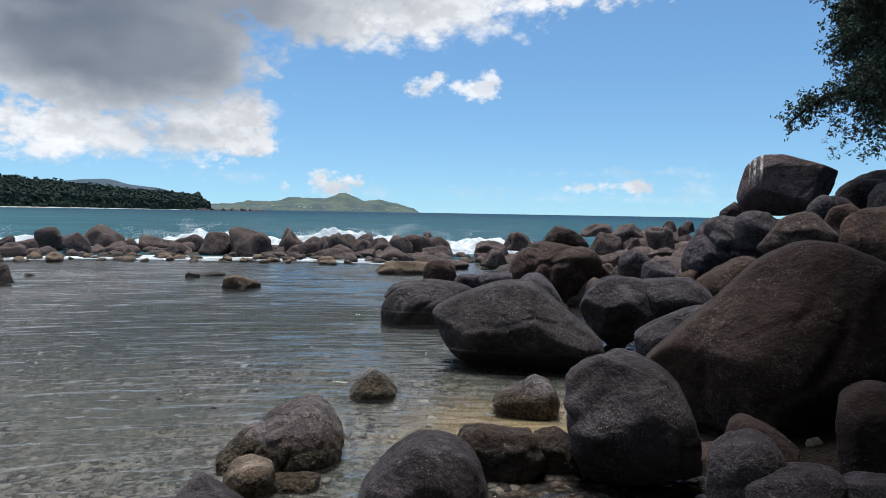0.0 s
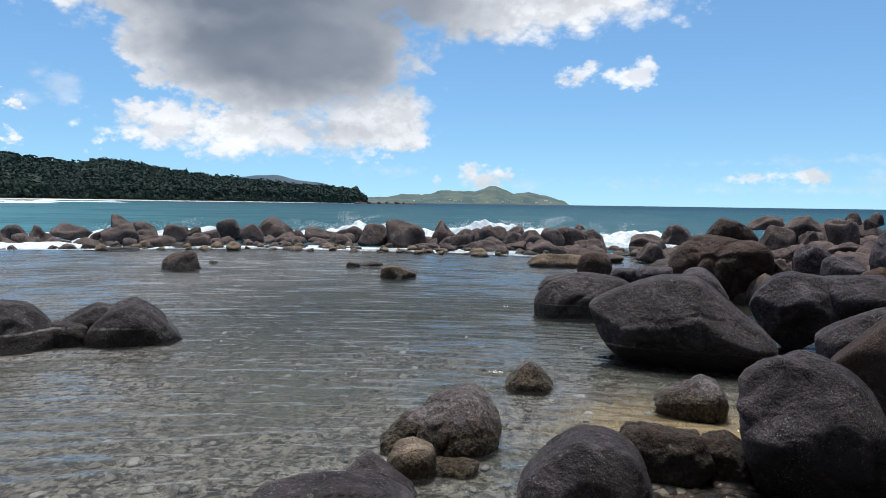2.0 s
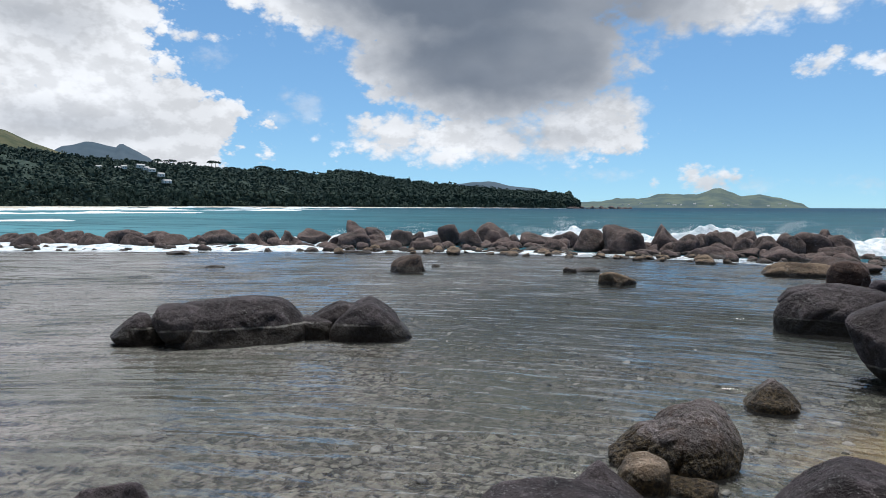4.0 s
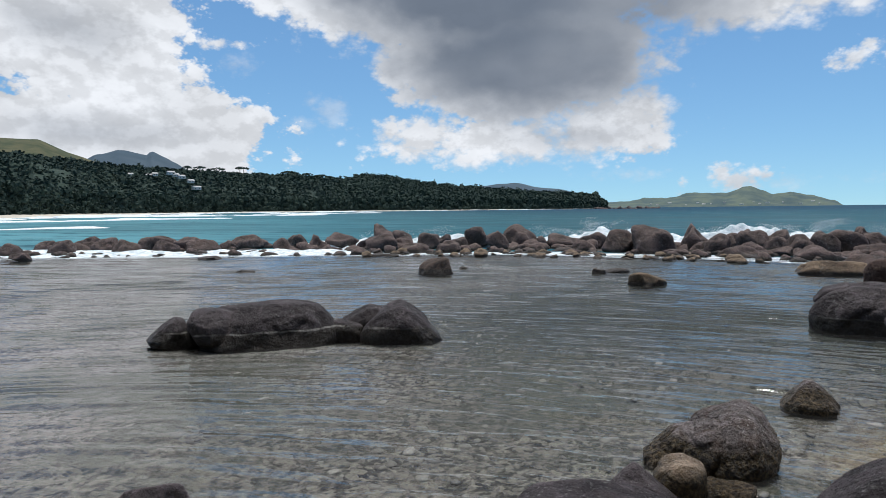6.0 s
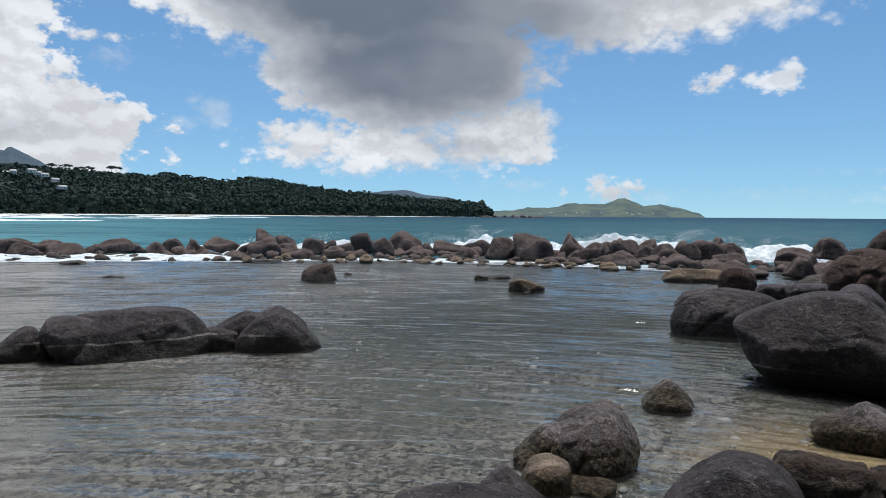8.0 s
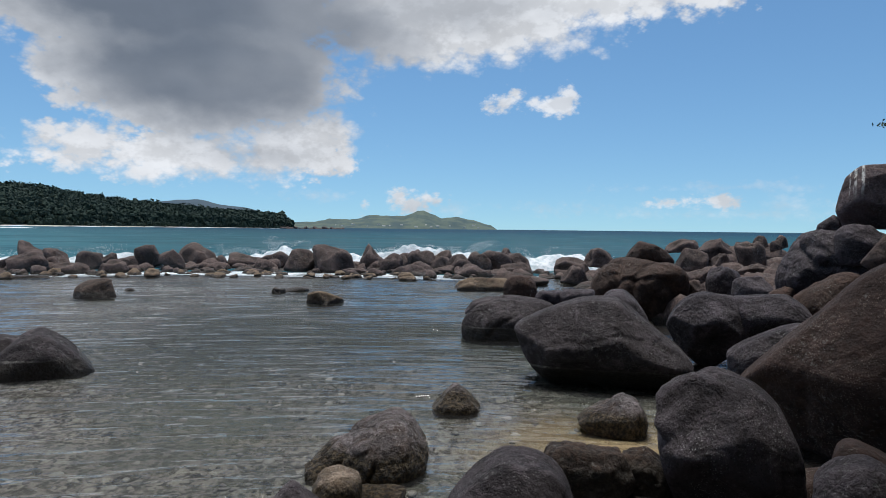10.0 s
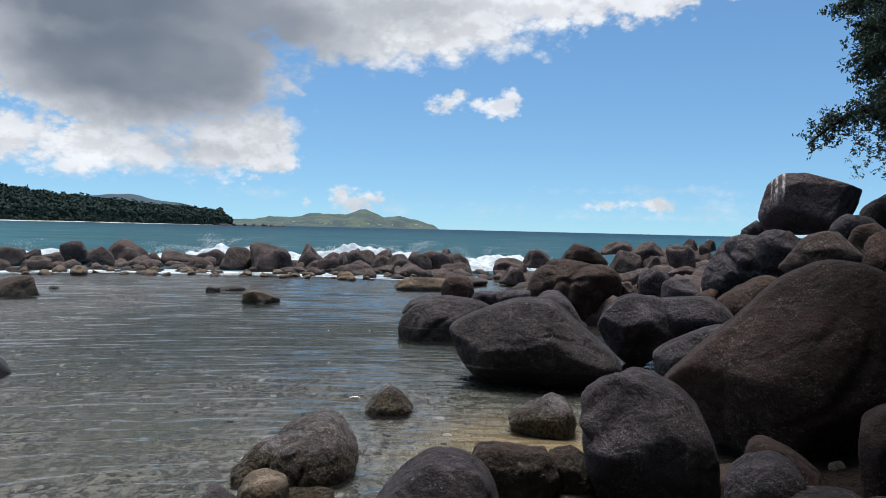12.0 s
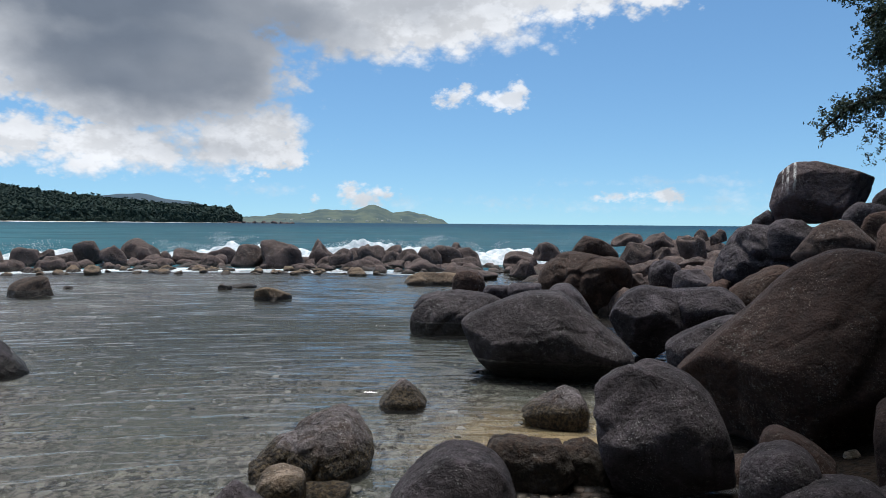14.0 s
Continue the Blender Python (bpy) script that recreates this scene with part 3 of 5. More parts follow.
def boulder(x, y, z, yaw, depth, outline, style="dark", faces=(), sharp=13, sub=5, lump=0.02, pit=0.006, cracks=(), label="", seed=0):
    """A boulder as worn planes round its middle. outline: planes seen from the path, as the angle from its right hand and the distance in metres;
    faces: more planes as azimuth, elevation and distance; cracks: azimuth, elevation, offset, depth and width."""
    rocks_made[0] += 1
    seed = seed or rocks_made[0] * 13 + 5
    d, tris = sphere(sub)
    e = depth / 2
    planes = [(np.array([0.0, -1.0, 0.0]), e), (np.array([0.0, 1.0, 0.0]), e)]
    for a, off in outline:
        c, s = math.cos(radians(a)), math.sin(radians(a))
        off *= 0.97
        planes.append((np.array([c, 0, s]), off))
        for tilt in (-48, 48):
            ct, st = math.cos(radians(tilt)), math.sin(radians(tilt))
            planes.append((np.array([c * ct, st, s * ct]), 1.12 * math.hypot(off * ct, e * st)))
    planes += [(facing(az, el), off) for az, el, off in faces]
    hard = 2.4 * sharp
    total = sum(np.clip(d @ n / off, 0, None) ** hard for n, off in planes)
    p = d * (total ** (-1 / hard))[:, None]
    size = float(np.ptp(p, axis=0).min())
    ridge = np.clip(0.10 - np.abs(fbm(p, 1.3 / size, seed + 2, 3)), 0, 1) / 0.10
    p = p + d * (lump * size * 1.3 * fbm(p, 1.6 / size, seed, 3) + pit * (0.75 * fbm(p, 7.0, seed + 1, 3, 0.5) + 0.45 * fbm(p, 31.0, seed + 4, 2)) - 0.6 * lump * size * ridge)[:, None]
    for az, el, off, deep, wide in cracks:
        w = p @ facing(az, el) - off + 0.05 * size * fbm(p, 2.2 / size, seed + 3, 3)
        p = p - d * (deep * np.exp(-((w / wide) ** 2)))[:, None]
    text, kind, group = LABELS[style]
    ob = mesh_object("boulder" if kind == "boulder" else "shore_rock", p, tris, ROCKS[style])
    ob.matrix_world = pose(x, y, z, 0, 0, yaw)
    return tagged(ob, label or text, kind, group)


# ---- ground, water and distance ----
def barrier_line(x):
    """How far out the rock barrier runs, across the lagoon's mouth."""
    return np.interp(x, [-60, -40, -29, -23.5, -17.5, -11.7, -5.5, -1, 3, 8, 14], [2, 9, 14, 18, 21.5, 25, 25.5, 25, 26, 24, 20])


def ground_height(x, y):
    bed = -0.04 - 0.10 * step(y, 3.6, 8.0) - 0.42 * step(y, 7.5, 16.0)
    sill = np.exp(-(((y - barrier_line(x)) / 2.6) ** 2))
    bed = bed * (1 - 0.75 * sill) - 2.2 * step(y - barrier_line(x), 3.0, 25.0)
    edge = np.interp(y, [-5, 2, 3.6, 5, 6, 8, 10, 13, 18, 26], [2.6, 2.5, 2.4, 2.3, 2.3, 2.3, 2.0, 1.9, 2.6, 4.2])
    rise = np.clip(x - edge, 0, 40)
    land = np.minimum(0.26 * rise, 1.3 + 0.05 * rise) * (1 - step(y, 19, 34))
    shore = np.interp(x, [-4, -1.2, 0.3], [0.4, 1.9, 3.6])
    back = 0.03 * np.exp(-(((x - 0.8) / 0.7) ** 2) - (((y - 5.35) / 0.45) ** 2)) * 3.5 + 0.26 * step(shore - y, 0.0, 1.6) + 1.2 * step(-y, 0, 12)
    return bed + land + back


def build_ground():
    ax = np.concatenate([-np.geomspace(4800, 16, 16), np.arange(-15, 14.01, 0.22), np.geomspace(15, 4800, 16)])
    ay = np.concatenate([-np.geomspace(400, 4, 8), np.arange(-3, 30, 0.22), np.geomspace(31, 4800, 16)])
    gx, gy = np.meshgrid(ax, ay, indexing="ij")
    p = np.stack([gx.ravel(), gy.ravel(), np.zeros(gx.size)], 1)
    rng = np.random.default_rng(4)
    p[:, 2] = ground_height(p[:, 0], p[:, 1]) + 0.02 * waves(p, 2.2, rng) + 0.012 * waves(p, 7.0, rng)
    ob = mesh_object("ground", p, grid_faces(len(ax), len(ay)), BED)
    tagged(ob, "sandy and pebbly shore and lagoon bed", "ground", "", "structure")


RIPPLE = 0.048  # slope of each wave train on the lagoon


def build_water():
    ax = np.concatenate([np.arange(-60, -16, 1.0), np.arange(-16, 4, 0.075), np.arange(4, 14.01, 0.5)])
    part_of = np.concatenate([np.linspace(0, 0.17, 12, endpoint=False), np.linspace(0.17, 0.42, 330, endpoint=False), np.linspace(0.42, 0.65, 250, endpoint=False), np.linspace(0.65, 1, 190)])
    gx, gf = np.meshgrid(ax, part_of, indexing="ij")
    p = np.stack([gx.ravel(), (-3.0 + (barrier_line(gx) + 3.0) * gf).ravel(), np.zeros(gx.size)], 1)
    rng = np.random.default_rng(17)
    flat = p * np.array([1, 1, 0])
    gap = np.interp(p[:, 1], [2, 9, 15, 25], [0.022, 0.024, 0.04, 0.055])
    near = np.interp(p[:, 1], [3.4, 6.2], [0.6, 1.0]) * np.interp(p[:, 0], [-9, -4], [0.9, 1.0])
    # long-crested wind ripples that come in groups, crossed by finer ones
    groups = [np.clip(0.80 + 0.40 * waves(flat, 1.1, rng, 6), 0.2, 1.35) * near for _ in range(5)]
    bend = [0.09 * waves(flat, 0.9, rng, 5) + 0.025 * waves(flat, 3.0, rng, 5) for _ in range(5)]
    for k in range(40):
        length = rng.uniform(0.20, 0.40) if k < 16 else rng.uniform(0.09, 0.19) if k < 34 else rng.uniform(0.5, 1.0)
        steep = RIPPLE * (1.3 if k < 16 else 0.9 if k < 34 else 0.5)
        # the wave fronts curve with the shore that wraps round the head of the lagoon
        middle = np.array([rng.normal(0.0, 1.6), rng.uniform(-7.0, -3.0), 0.0]) if k < 34 else np.array([rng.normal(0.0, 5.0), -12.0, 0.0])
        away = np.linalg.norm(flat - middle, axis=1) + bend[k % 5]
        p[:, 2] += steep * length / 6.28 * groups[k % 5] * np.exp(-((2.3 * gap / length) ** 4)) * np.sin(away * 2 * math.pi / length + rng.uniform(0, 6.28))
    f = grid_faces(len(ax), len(part_of))
    lagoon = tagged(mesh_object("lagoon_water", p, f, LAGOON), "clear rippled shallow lagoon water over sand", "water", "", "structure")
    lagoon.visible_shadow = False
    bx = np.concatenate([-np.geomspace(4800, 61, 20), np.arange(-60, 14.01, 1.0), np.geomspace(15, 4800, 24)])
    out = np.concatenate([[0.0], np.geomspace(0.4, 4800, 60)])
    start = barrier_line(np.clip(bx, -60, 14))
    p = np.stack([np.repeat(bx, len(out)), (start[:, None] + out[None]).ravel(), np.zeros(len(bx) * len(out))], 1)
    tagged(mesh_object("sea_water", p, grid_faces(len(bx), len(out)), SEA), "choppy turquoise sea reaching the horizon", "sea", "", "structure")


def hill(name, profile, near, far, mat, label, cat, bumps=0.0, seed=1, rows=10, tops=0.0, step_az=0.004, power=0.7):
    """A ridge seen from the shore: profile gives azimuth and slope of its skyline; near, far: its foot and crest distances."""
    az = np.arange(profile[0][0], profile[-1][0] + step_az / 2, step_az)
    slope = np.interp(az, [q[0] for q in profile], [q[1] for q in profile])
    rn = np.interp(az, [q[0] for q in near], [q[1] for q in near])
    rf = np.interp(az, [q[0] for q in far], [q[1] for q in far])
    rng = np.random.default_rng(seed)
    pts = []
    for s in np.concatenate([np.linspace(0, 1, rows), [1.3, 1.7]]):
        r = rn + (rf - rn) * s
        crest = np.maximum(slope * rf + 1.75, 0.0)
        z = crest * (s ** power if s <= 1 else max(0.0, 1 - (s - 1) / 0.7))
        pts.append(np.stack([r * np.sin(az), r * np.cos(az), z - 0.4], 1))
    p = np.concatenate(pts)
    if bumps:
        p[:, 2] += bumps * (waves(p, 0.05, rng) + 0.6 * waves(p, 0.13, rng)) * np.clip(p[:, 2] / 15, 0, 1)
    ob = mesh_object(name, p, [tuple(reversed(f)) for f in grid_faces(rows + 2, len(az))], mat)
    tagged(ob, label, cat, "", "structure")
    return az, slope, rn, rf


def blob(rng, sub=1):
    p, f = sphere(sub)
    p = p * (1 + 0.22 * waves(p, 3.0, rng, 4))[:, None]
    return p, f


def forest(az, slope, rn, rf, count, seed, power):
    """The canopy: thousands of uneven tree crowns over the slope, too many to count."""
    rng = np.random.default_rng(seed)
    shapes = []
    for _ in range(12):
        p, f = sphere(1)
        p = p * (0.80 + 0.22 * waves(p, 3.0, rng, 4))[:, None]
        middle = rng.normal(0, 1, (30, 3))
        middle *= (rng.uniform(0.75, 1.12, 30) / np.linalg.norm(middle, axis=1))[:, None]
        d1 = rng.normal(0, 1, (30, 3)) * np.array([1.0, 1.0, 0.5])
        d1 *= 0.30 / np.linalg.norm(d1, axis=1, keepdims=True)
        d2 = np.cross(d1, rng.normal(0, 1, (30, 3)))
        d2 *= 0.22 / np.linalg.norm(d2, axis=1, keepdims=True)
        leaves = np.stack([middle - d1, middle - d2, middle + d1, middle + d2], 1).reshape(-1, 3)
        shapes.append((np.concatenate([p, leaves]), list(f) + [tuple(len(p) + 4 * q + e for e in range(4)) for q in range(30)]))
    verts, faces, n = [], [], 0
    for k in range(count):
        i = rng.integers(0, len(az))
        edge = k % 3 == 0
        s = rng.uniform(0.0, 0.05) if edge else rng.uniform(0, 1) ** 1.15
        r = rn[i] + (rf[i] - rn[i]) * s
        crest = max(slope[i] * rf[i] + 1.75, 0.0)
        size = rng.uniform(2.0, 4.6) * (0.55 + r / 1300)
        tall = size * rng.uniform(0.65, 1.15)
        base = min(crest * s ** power, max(crest - tall * 0.5, 0)) + rng.uniform(-0.3, 0.5) * tall * (s < 0.9)
        if edge:
            base = rng.uniform(0.05, 1.0) * min(14.0, crest * 0.5)
            r += base * 0.5
        p, f = shapes[k % 12]
        turn = rng.uniform(0, 6.28)
        c, sn = math.cos(turn), math.sin(turn)
        q = np.stack([(c * p[:, 0] - sn * p[:, 1]) * size + r * math.sin(az[i]), (sn * p[:, 0] + c * p[:, 1]) * size + r * math.cos(az[i]), p[:, 2] * tall + base], 1)
        verts.append(q)
        faces.extend(tuple(v + n for v in face) for face in f)
        n += len(q)
    ob = mesh_object("forest", np.concatenate(verts), faces, FOREST, False)
    tagged(ob, "dense dark green tropical forest on the headland", "forest", "", "stuff")


def build_distance():
    power = 0.55
    head = [(-1.45, 0.0835), (-1.131, 0.0695), (-1.096, 0.0675), (-1.065, 0.0655), (-1.033, 0.0610), (-0.938, 0.0545), (-0.835, 0.0500), (-0.773, 0.0475),
            (-0.709, 0.0435), (-0.677, 0.0495), (-0.636, 0.0445), (-0.578, 0.0355), (-0.496, 0.0275), (-0.414, 0.0215), (-0.346, 0.0170), (-0.332, 0.0050)]
    near = [(-1.45, 150), (-1.131, 330), (-1.0, 470), (-0.866, 640), (-0.56, 760), (-0.33, 880)]
    far = [(-1.45, 500), (-1.131, 700), (-0.866, 980), (-0.56, 1050), (-0.33, 930)]
    made = hill("headland", head, near, far, FOREST, "dark forested headland across the bay", "hill", 1.5, 3, 12, power=power)
    forest(*made, 8500, 9, power)
    hill("grassy_hill", [(-1.45, 0.10), (-1.131, 0.094), (-1.096, 0.094), (-1.065, 0.078), (-1.03, 0.066)], [(-1.45, 700), (-1.03, 800)], [(-1.45, 1000), (-1.03, 1050)], GRASS_HILL,
         "grassy green hilltop above the bay", "hill", 1.0, 5)
    # mountain, far hill and island carry their haze as surface colour
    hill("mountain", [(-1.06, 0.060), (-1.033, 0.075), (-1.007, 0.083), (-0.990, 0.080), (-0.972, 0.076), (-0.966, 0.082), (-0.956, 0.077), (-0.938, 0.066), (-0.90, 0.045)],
         [(-1.06, 2200), (-0.9, 2200)], [(-1.06, 2900), (-0.9, 2900)], HAZED_BLUE, "hazy blue mountain far behind the bay", "mountain", 2.0, 6)
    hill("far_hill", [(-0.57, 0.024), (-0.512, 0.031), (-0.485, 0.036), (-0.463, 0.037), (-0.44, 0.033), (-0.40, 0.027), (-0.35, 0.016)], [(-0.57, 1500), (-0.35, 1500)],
         [(-0.57, 2000), (-0.35, 2000)], HAZED_BLUE, "hazy blue-green hill behind the headland", "hill", 1.5, 7)
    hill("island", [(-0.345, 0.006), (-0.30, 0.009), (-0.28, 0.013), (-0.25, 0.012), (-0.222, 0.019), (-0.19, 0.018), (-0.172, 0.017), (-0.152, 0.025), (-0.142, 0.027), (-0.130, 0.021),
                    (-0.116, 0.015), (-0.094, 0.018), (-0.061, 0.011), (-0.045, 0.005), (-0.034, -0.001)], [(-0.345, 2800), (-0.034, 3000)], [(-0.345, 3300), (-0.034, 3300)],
         HAZED_GREEN, "green hilly island on the horizon", "island", 3.0, 8, 14, step_az=0.002, power=0.8)
    az = np.arange(-1.45, -0.33, 0.01)
    rn = np.interp(az, [q[0] for q in near], [q[1] for q in near])
    wide = np.interp(az, [-1.45, -1.1, -0.7, -0.33], [60, 45, 22, 4])
    p = np.concatenate([np.stack([(rn - wide) * np.sin(az), (rn - wide) * np.cos(az), np.full(len(az), 0.05)], 1), np.stack([(rn + 12) * np.sin(az), (rn + 12) * np.cos(az), np.full(len(az), 1.6)], 1)])
    tagged(mesh_object("beach", p, [tuple(reversed(f)) for f in grid_faces(2, len(az))], BEACH), "pale sand beach below the forest", "beach", "", "structure")


build_ground()
build_water()
build_distance()


# ---- rocks ----
rock(-29.65, 13.84, -0.25, 1.04, 0.75, 0.79, 65, "barrier", 4)
rock(-29.31, 14.22, -0.25, 0.66, 0.48, 0.50, 64, "barrier", 4)
rock(-26.42, 12.57, -0.11, 0.76, 0.61, 0.43, 64, "barrier", 4)
rock(-31.24, 15.96, -0.25, 1.03, 0.75, 0.78, 63, "barrier", 4)
rock(-28.72, 15.32, -0.25, 1.14, 0.83, 0.87, 62, "barrier", 4)
rock(-31.20, 16.38, -0.25, 0.88, 0.64, 0.67, 62, "barrier", 4)
rock(-30.11, 16.42, -0.25, 1.77, 1.29, 0.66, 61, "barrier", 4)
rock(-27.96, 14.84, -0.07, 0.66, 0.53, 0.27, 62, "barrier", 4)
rock(-30.34, 17.42, -0.25, 1.34, 0.98, 0.93, 60, "barrier", 4)
rock(-28.61, 17.11, -0.25, 1.13, 0.82, 0.90, 59, "barrier", 4)
rock(-26.97, 17.04, -0.25, 1.30, 0.94, 0.86, 57, "barrier", 4)
rock(-29.99, 17.28, -0.25, 0.91, 0.66, 0.71, 60, "barrier", 4)
rock(-27.36, 19.11, -0.25, 2.23, 1.62, 0.93, 55, "barrier", 4)
rock(-25.81, 18.13, -0.25, 1.21, 0.88, 0.82, 55, "barrier", 4)
rock(-25.70, 19.27, -0.25, 1.38, 1.00, 0.90, 53, "barrier", 4)
rock(-25.06, 19.44, -0.25, 1.67, 1.21, 0.78, 52, "barrier", 4)
rock(-25.73, 18.42, -0.25, 1.08, 0.78, 0.64, 54, "barrier", 4)
rock(-26.62, 18.55, -0.06, 0.61, 0.49, 0.22, 55, "barrier", 4)
rock(-24.90, 20.67, -0.25, 1.28, 0.93, 0.70, 50, "barrier", 4)
rock(-24.98, 20.65, -0.09, 1.36, 1.09, 0.35, 50, "barrier", 4)
rock(-24.62, 21.48, -0.25, 1.62, 1.17, 0.92, 49, "barrier", 4)
rock(-24.51, 22.10, -0.25, 1.59, 1.16, 0.70, 48, "barrier", 4)
rock(-23.34, 20.43, -0.05, 0.84, 0.67, 0.18, 48, "barrier", 4)
rock(-20.55, 16.25, -0.04, 0.91, 0.73, 0.17, 51, "barrier", 4)
rock(-21.70, 20.93, -0.25, 0.81, 0.65, 0.85, 46, "barrier", 4)
rock(-22.83, 23.10, -0.25, 1.07, 0.86, 0.89, 44, "barrier", 4)
rock(-20.81, 22.15, -0.25, 0.88, 0.70, 0.96, 43, "barrier", 4)
rock(-21.06, 24.06, -0.25, 1.76, 1.40, 0.97, 41, "barrier", 4)
rock(-19.71, 21.94, -0.08, 0.77, 0.61, 0.29, 42, "barrier", 4)
rock(-17.15, 20.48, -0.10, 0.67, 0.53, 0.38, 40, "barrier", 4)
rock(-19.06, 23.75, -0.25, 1.43, 1.14, 0.87, 38, "barrier", 4)
rock(-18.52, 23.17, -0.19, 1.10, 0.88, 0.72, 38, "barrier", 4)
rock(-19.42, 25.36, -0.25, 1.30, 1.04, 1.36, 37, "barrier", 4)
rock(-18.39, 25.15, -0.25, 1.01, 0.81, 1.06, 36, "barrier", 4)
rock(-17.87, 22.95, -0.25, 1.42, 1.14, 1.07, 38, "barrier", 4)
rock(-17.71, 24.12, -0.18, 1.23, 0.98, 0.70, 36, "barrier", 4)
rock(-15.90, 22.53, -0.14, 1.21, 0.97, 0.53, 35, "barrier", 4)
rock(-15.80, 20.33, -0.04, 1.16, 0.93, 0.14, 37, "barrier", 4)
rock(-16.80, 24.88, -0.25, 1.08, 0.86, 0.98, 34, "barrier", 4)
rock(-14.80, 23.14, -0.17, 1.24, 0.99, 0.65, 32, "barrier", 4)
rock(-16.30, 25.26, -0.25, 0.87, 0.69, 0.91, 32, "barrier", 4)
rock(-15.70, 25.59, -0.18, 0.93, 0.74, 0.70, 31, "barrier", 4)
rock(-15.32, 26.70, -0.25, 1.23, 0.98, 1.20, 29, "barrier", 4)
rock(-13.72, 25.52, -0.25, 1.02, 0.82, 1.07, 28, "barrier", 4)
rock(-13.36, 27.00, -0.25, 1.78, 1.42, 1.30, 26, "barrier", 4)
rock(-12.61, 27.45, -0.25, 0.75, 0.60, 0.79, 24, "barrier", 4)
rock(-11.79, 28.28, -0.25, 1.72, 1.37, 0.89, 22, "barrier", 4)
rock(-10.31, 27.38, -0.25, 1.52, 1.22, 0.97, 20, "barrier", 4)
rock(-8.63, 26.05, -0.25, 1.35, 1.08, 1.14, 18, "barrier", 4)
rock(-8.02, 27.09, -0.25, 0.76, 0.61, 0.84, 16, "barrier", 4)
rock(-7.11, 25.76, -0.25, 1.90, 1.52, 1.33, 15, "barrier", 4)
rock(-7.67, 26.22, -0.25, 1.26, 1.01, 0.63, 16, "barrier", 4)
rock(-7.11, 27.90, -0.25, 1.07, 0.85, 0.64, 14, "barrier", 4)
rock(-6.09, 27.48, -0.25, 1.35, 1.08, 1.35, 12, "barrier", 4)
rock(-6.25, 25.02, -0.09, 1.29, 1.03, 0.33, 14, "barrier", 4)
rock(-5.57, 26.72, -0.15, 1.20, 0.96, 0.58, 11, "barrier", 4)
rock(-5.07, 26.15, -0.25, 0.96, 0.77, 1.01, 11, "barrier", 4)
rock(-5.10, 28.87, -0.25, 1.12, 0.89, 0.94, 10, "barrier", 4)
rock(-4.25, 25.01, -0.14, 1.60, 1.28, 0.54, 9, "barrier", 4)
rock(-4.24, 28.91, -0.25, 1.29, 1.03, 1.09, 8, "barrier", 4)
rock(-3.39, 29.20, -0.25, 1.06, 0.85, 1.08, 6, "barrier", 4)
rock(-3.36, 28.65, -0.25, 0.98, 0.79, 0.84, 6, "barrier", 4)
rock(-3.03, 26.12, -0.11, 1.11, 0.89, 0.43, 6, "barrier", 4)
rock(-2.44, 26.65, -0.25, 1.07, 0.86, 1.00, 5, "barrier", 4)
rock(-1.68, 24.78, -0.17, 1.59, 1.28, 0.64, 3, "barrier", 4)
rock(-1.67, 26.78, -0.25, 1.02, 0.82, 1.13, 3, "barrier", 4)
rock(-1.06, 27.47, -0.25, 1.35, 1.08, 1.14, 2, "barrier", 4)
rock(-0.69, 28.74, -0.25, 1.07, 0.85, 1.22, 1, "barrier", 4)
rock(-0.05, 28.27, -0.25, 1.08, 0.86, 1.03, -0, "barrier", 4)
rock(-0.17, 26.88, -0.16, 1.32, 1.06, 0.61, -0, "barrier", 4)
rock(1.66, 21.94, -0.06, 0.90, 0.72, 0.69, -4, "barrier", 4)
rock(2.88, 25.84, 0.28, 1.25, 1.00, 0.82, -6, "barrier", 4)
rock(1.77, 24.94, 0.25, 1.25, 1.00, 0.52, -4, "barrier", 4)
rock(2.62, 19.50, -0.12, 1.28, 1.02, 0.54, -8, "barrier", 4)
rock(5.71, 25.36, 0.94, 1.17, 0.94, 0.53, -13, "barrier", 4)
rock(4.84, 20.43, 0.53, 0.99, 0.79, 0.72, -13, "barrier", 4)
rock(6.24, 23.17, 0.77, 1.30, 1.04, 0.76, -15, "barrier", 4)
rock(5.10, 18.30, 0.79, 0.51, 0.41, 0.39, -16, "barrier", 4)
rock(6.06, 19.06, 0.67, 0.80, 0.64, 0.82, -18, "barrier", 4)
rock(7.56, 22.78, 1.14, 0.50, 0.40, 0.49, -18, "barrier", 4)
rock(7.71, 21.67, 1.12, 0.51, 0.40, 0.53, -20, "barrier", 4)
rock(4.12, 16.49, 0.46, 0.66, 0.53, 0.42, -14, "barrier", 4)
rock(5.52, 17.13, 0.68, 0.74, 0.59, 0.31, -18, "barrier", 4)
rock(3.24, 13.62, 0.46, 0.43, 0.35, 0.35, -13, "barrier", 4)
rock(-10.25, 15.41, -0.23, 1.00, 0.80, 0.68, 33, "lagoon", 4, box=3.4)
rock(-10.28, 16.88, -0.03, 0.26, 0.21, 0.11, 31, "lagoon", 3)
rock(-15.36, 13.26, -0.03, 0.57, 0.45, 0.11, 49, "lagoon", 3)
rock(-6.34, 17.24, -0.04, 0.37, 0.29, 0.19, 20, "lagoon", 3)
rock(-6.09, 17.88, -0.04, 0.74, 0.59, 0.15, 18, "lagoon", 3)
rock(-4.49, 15.17, -0.09, 0.86, 0.60, 0.37, 16, "slab", 4, box=4.0)
rock(-3.21, 22.96, -0.04, 0.26, 0.20, 0.15, 7, "slab", 3)
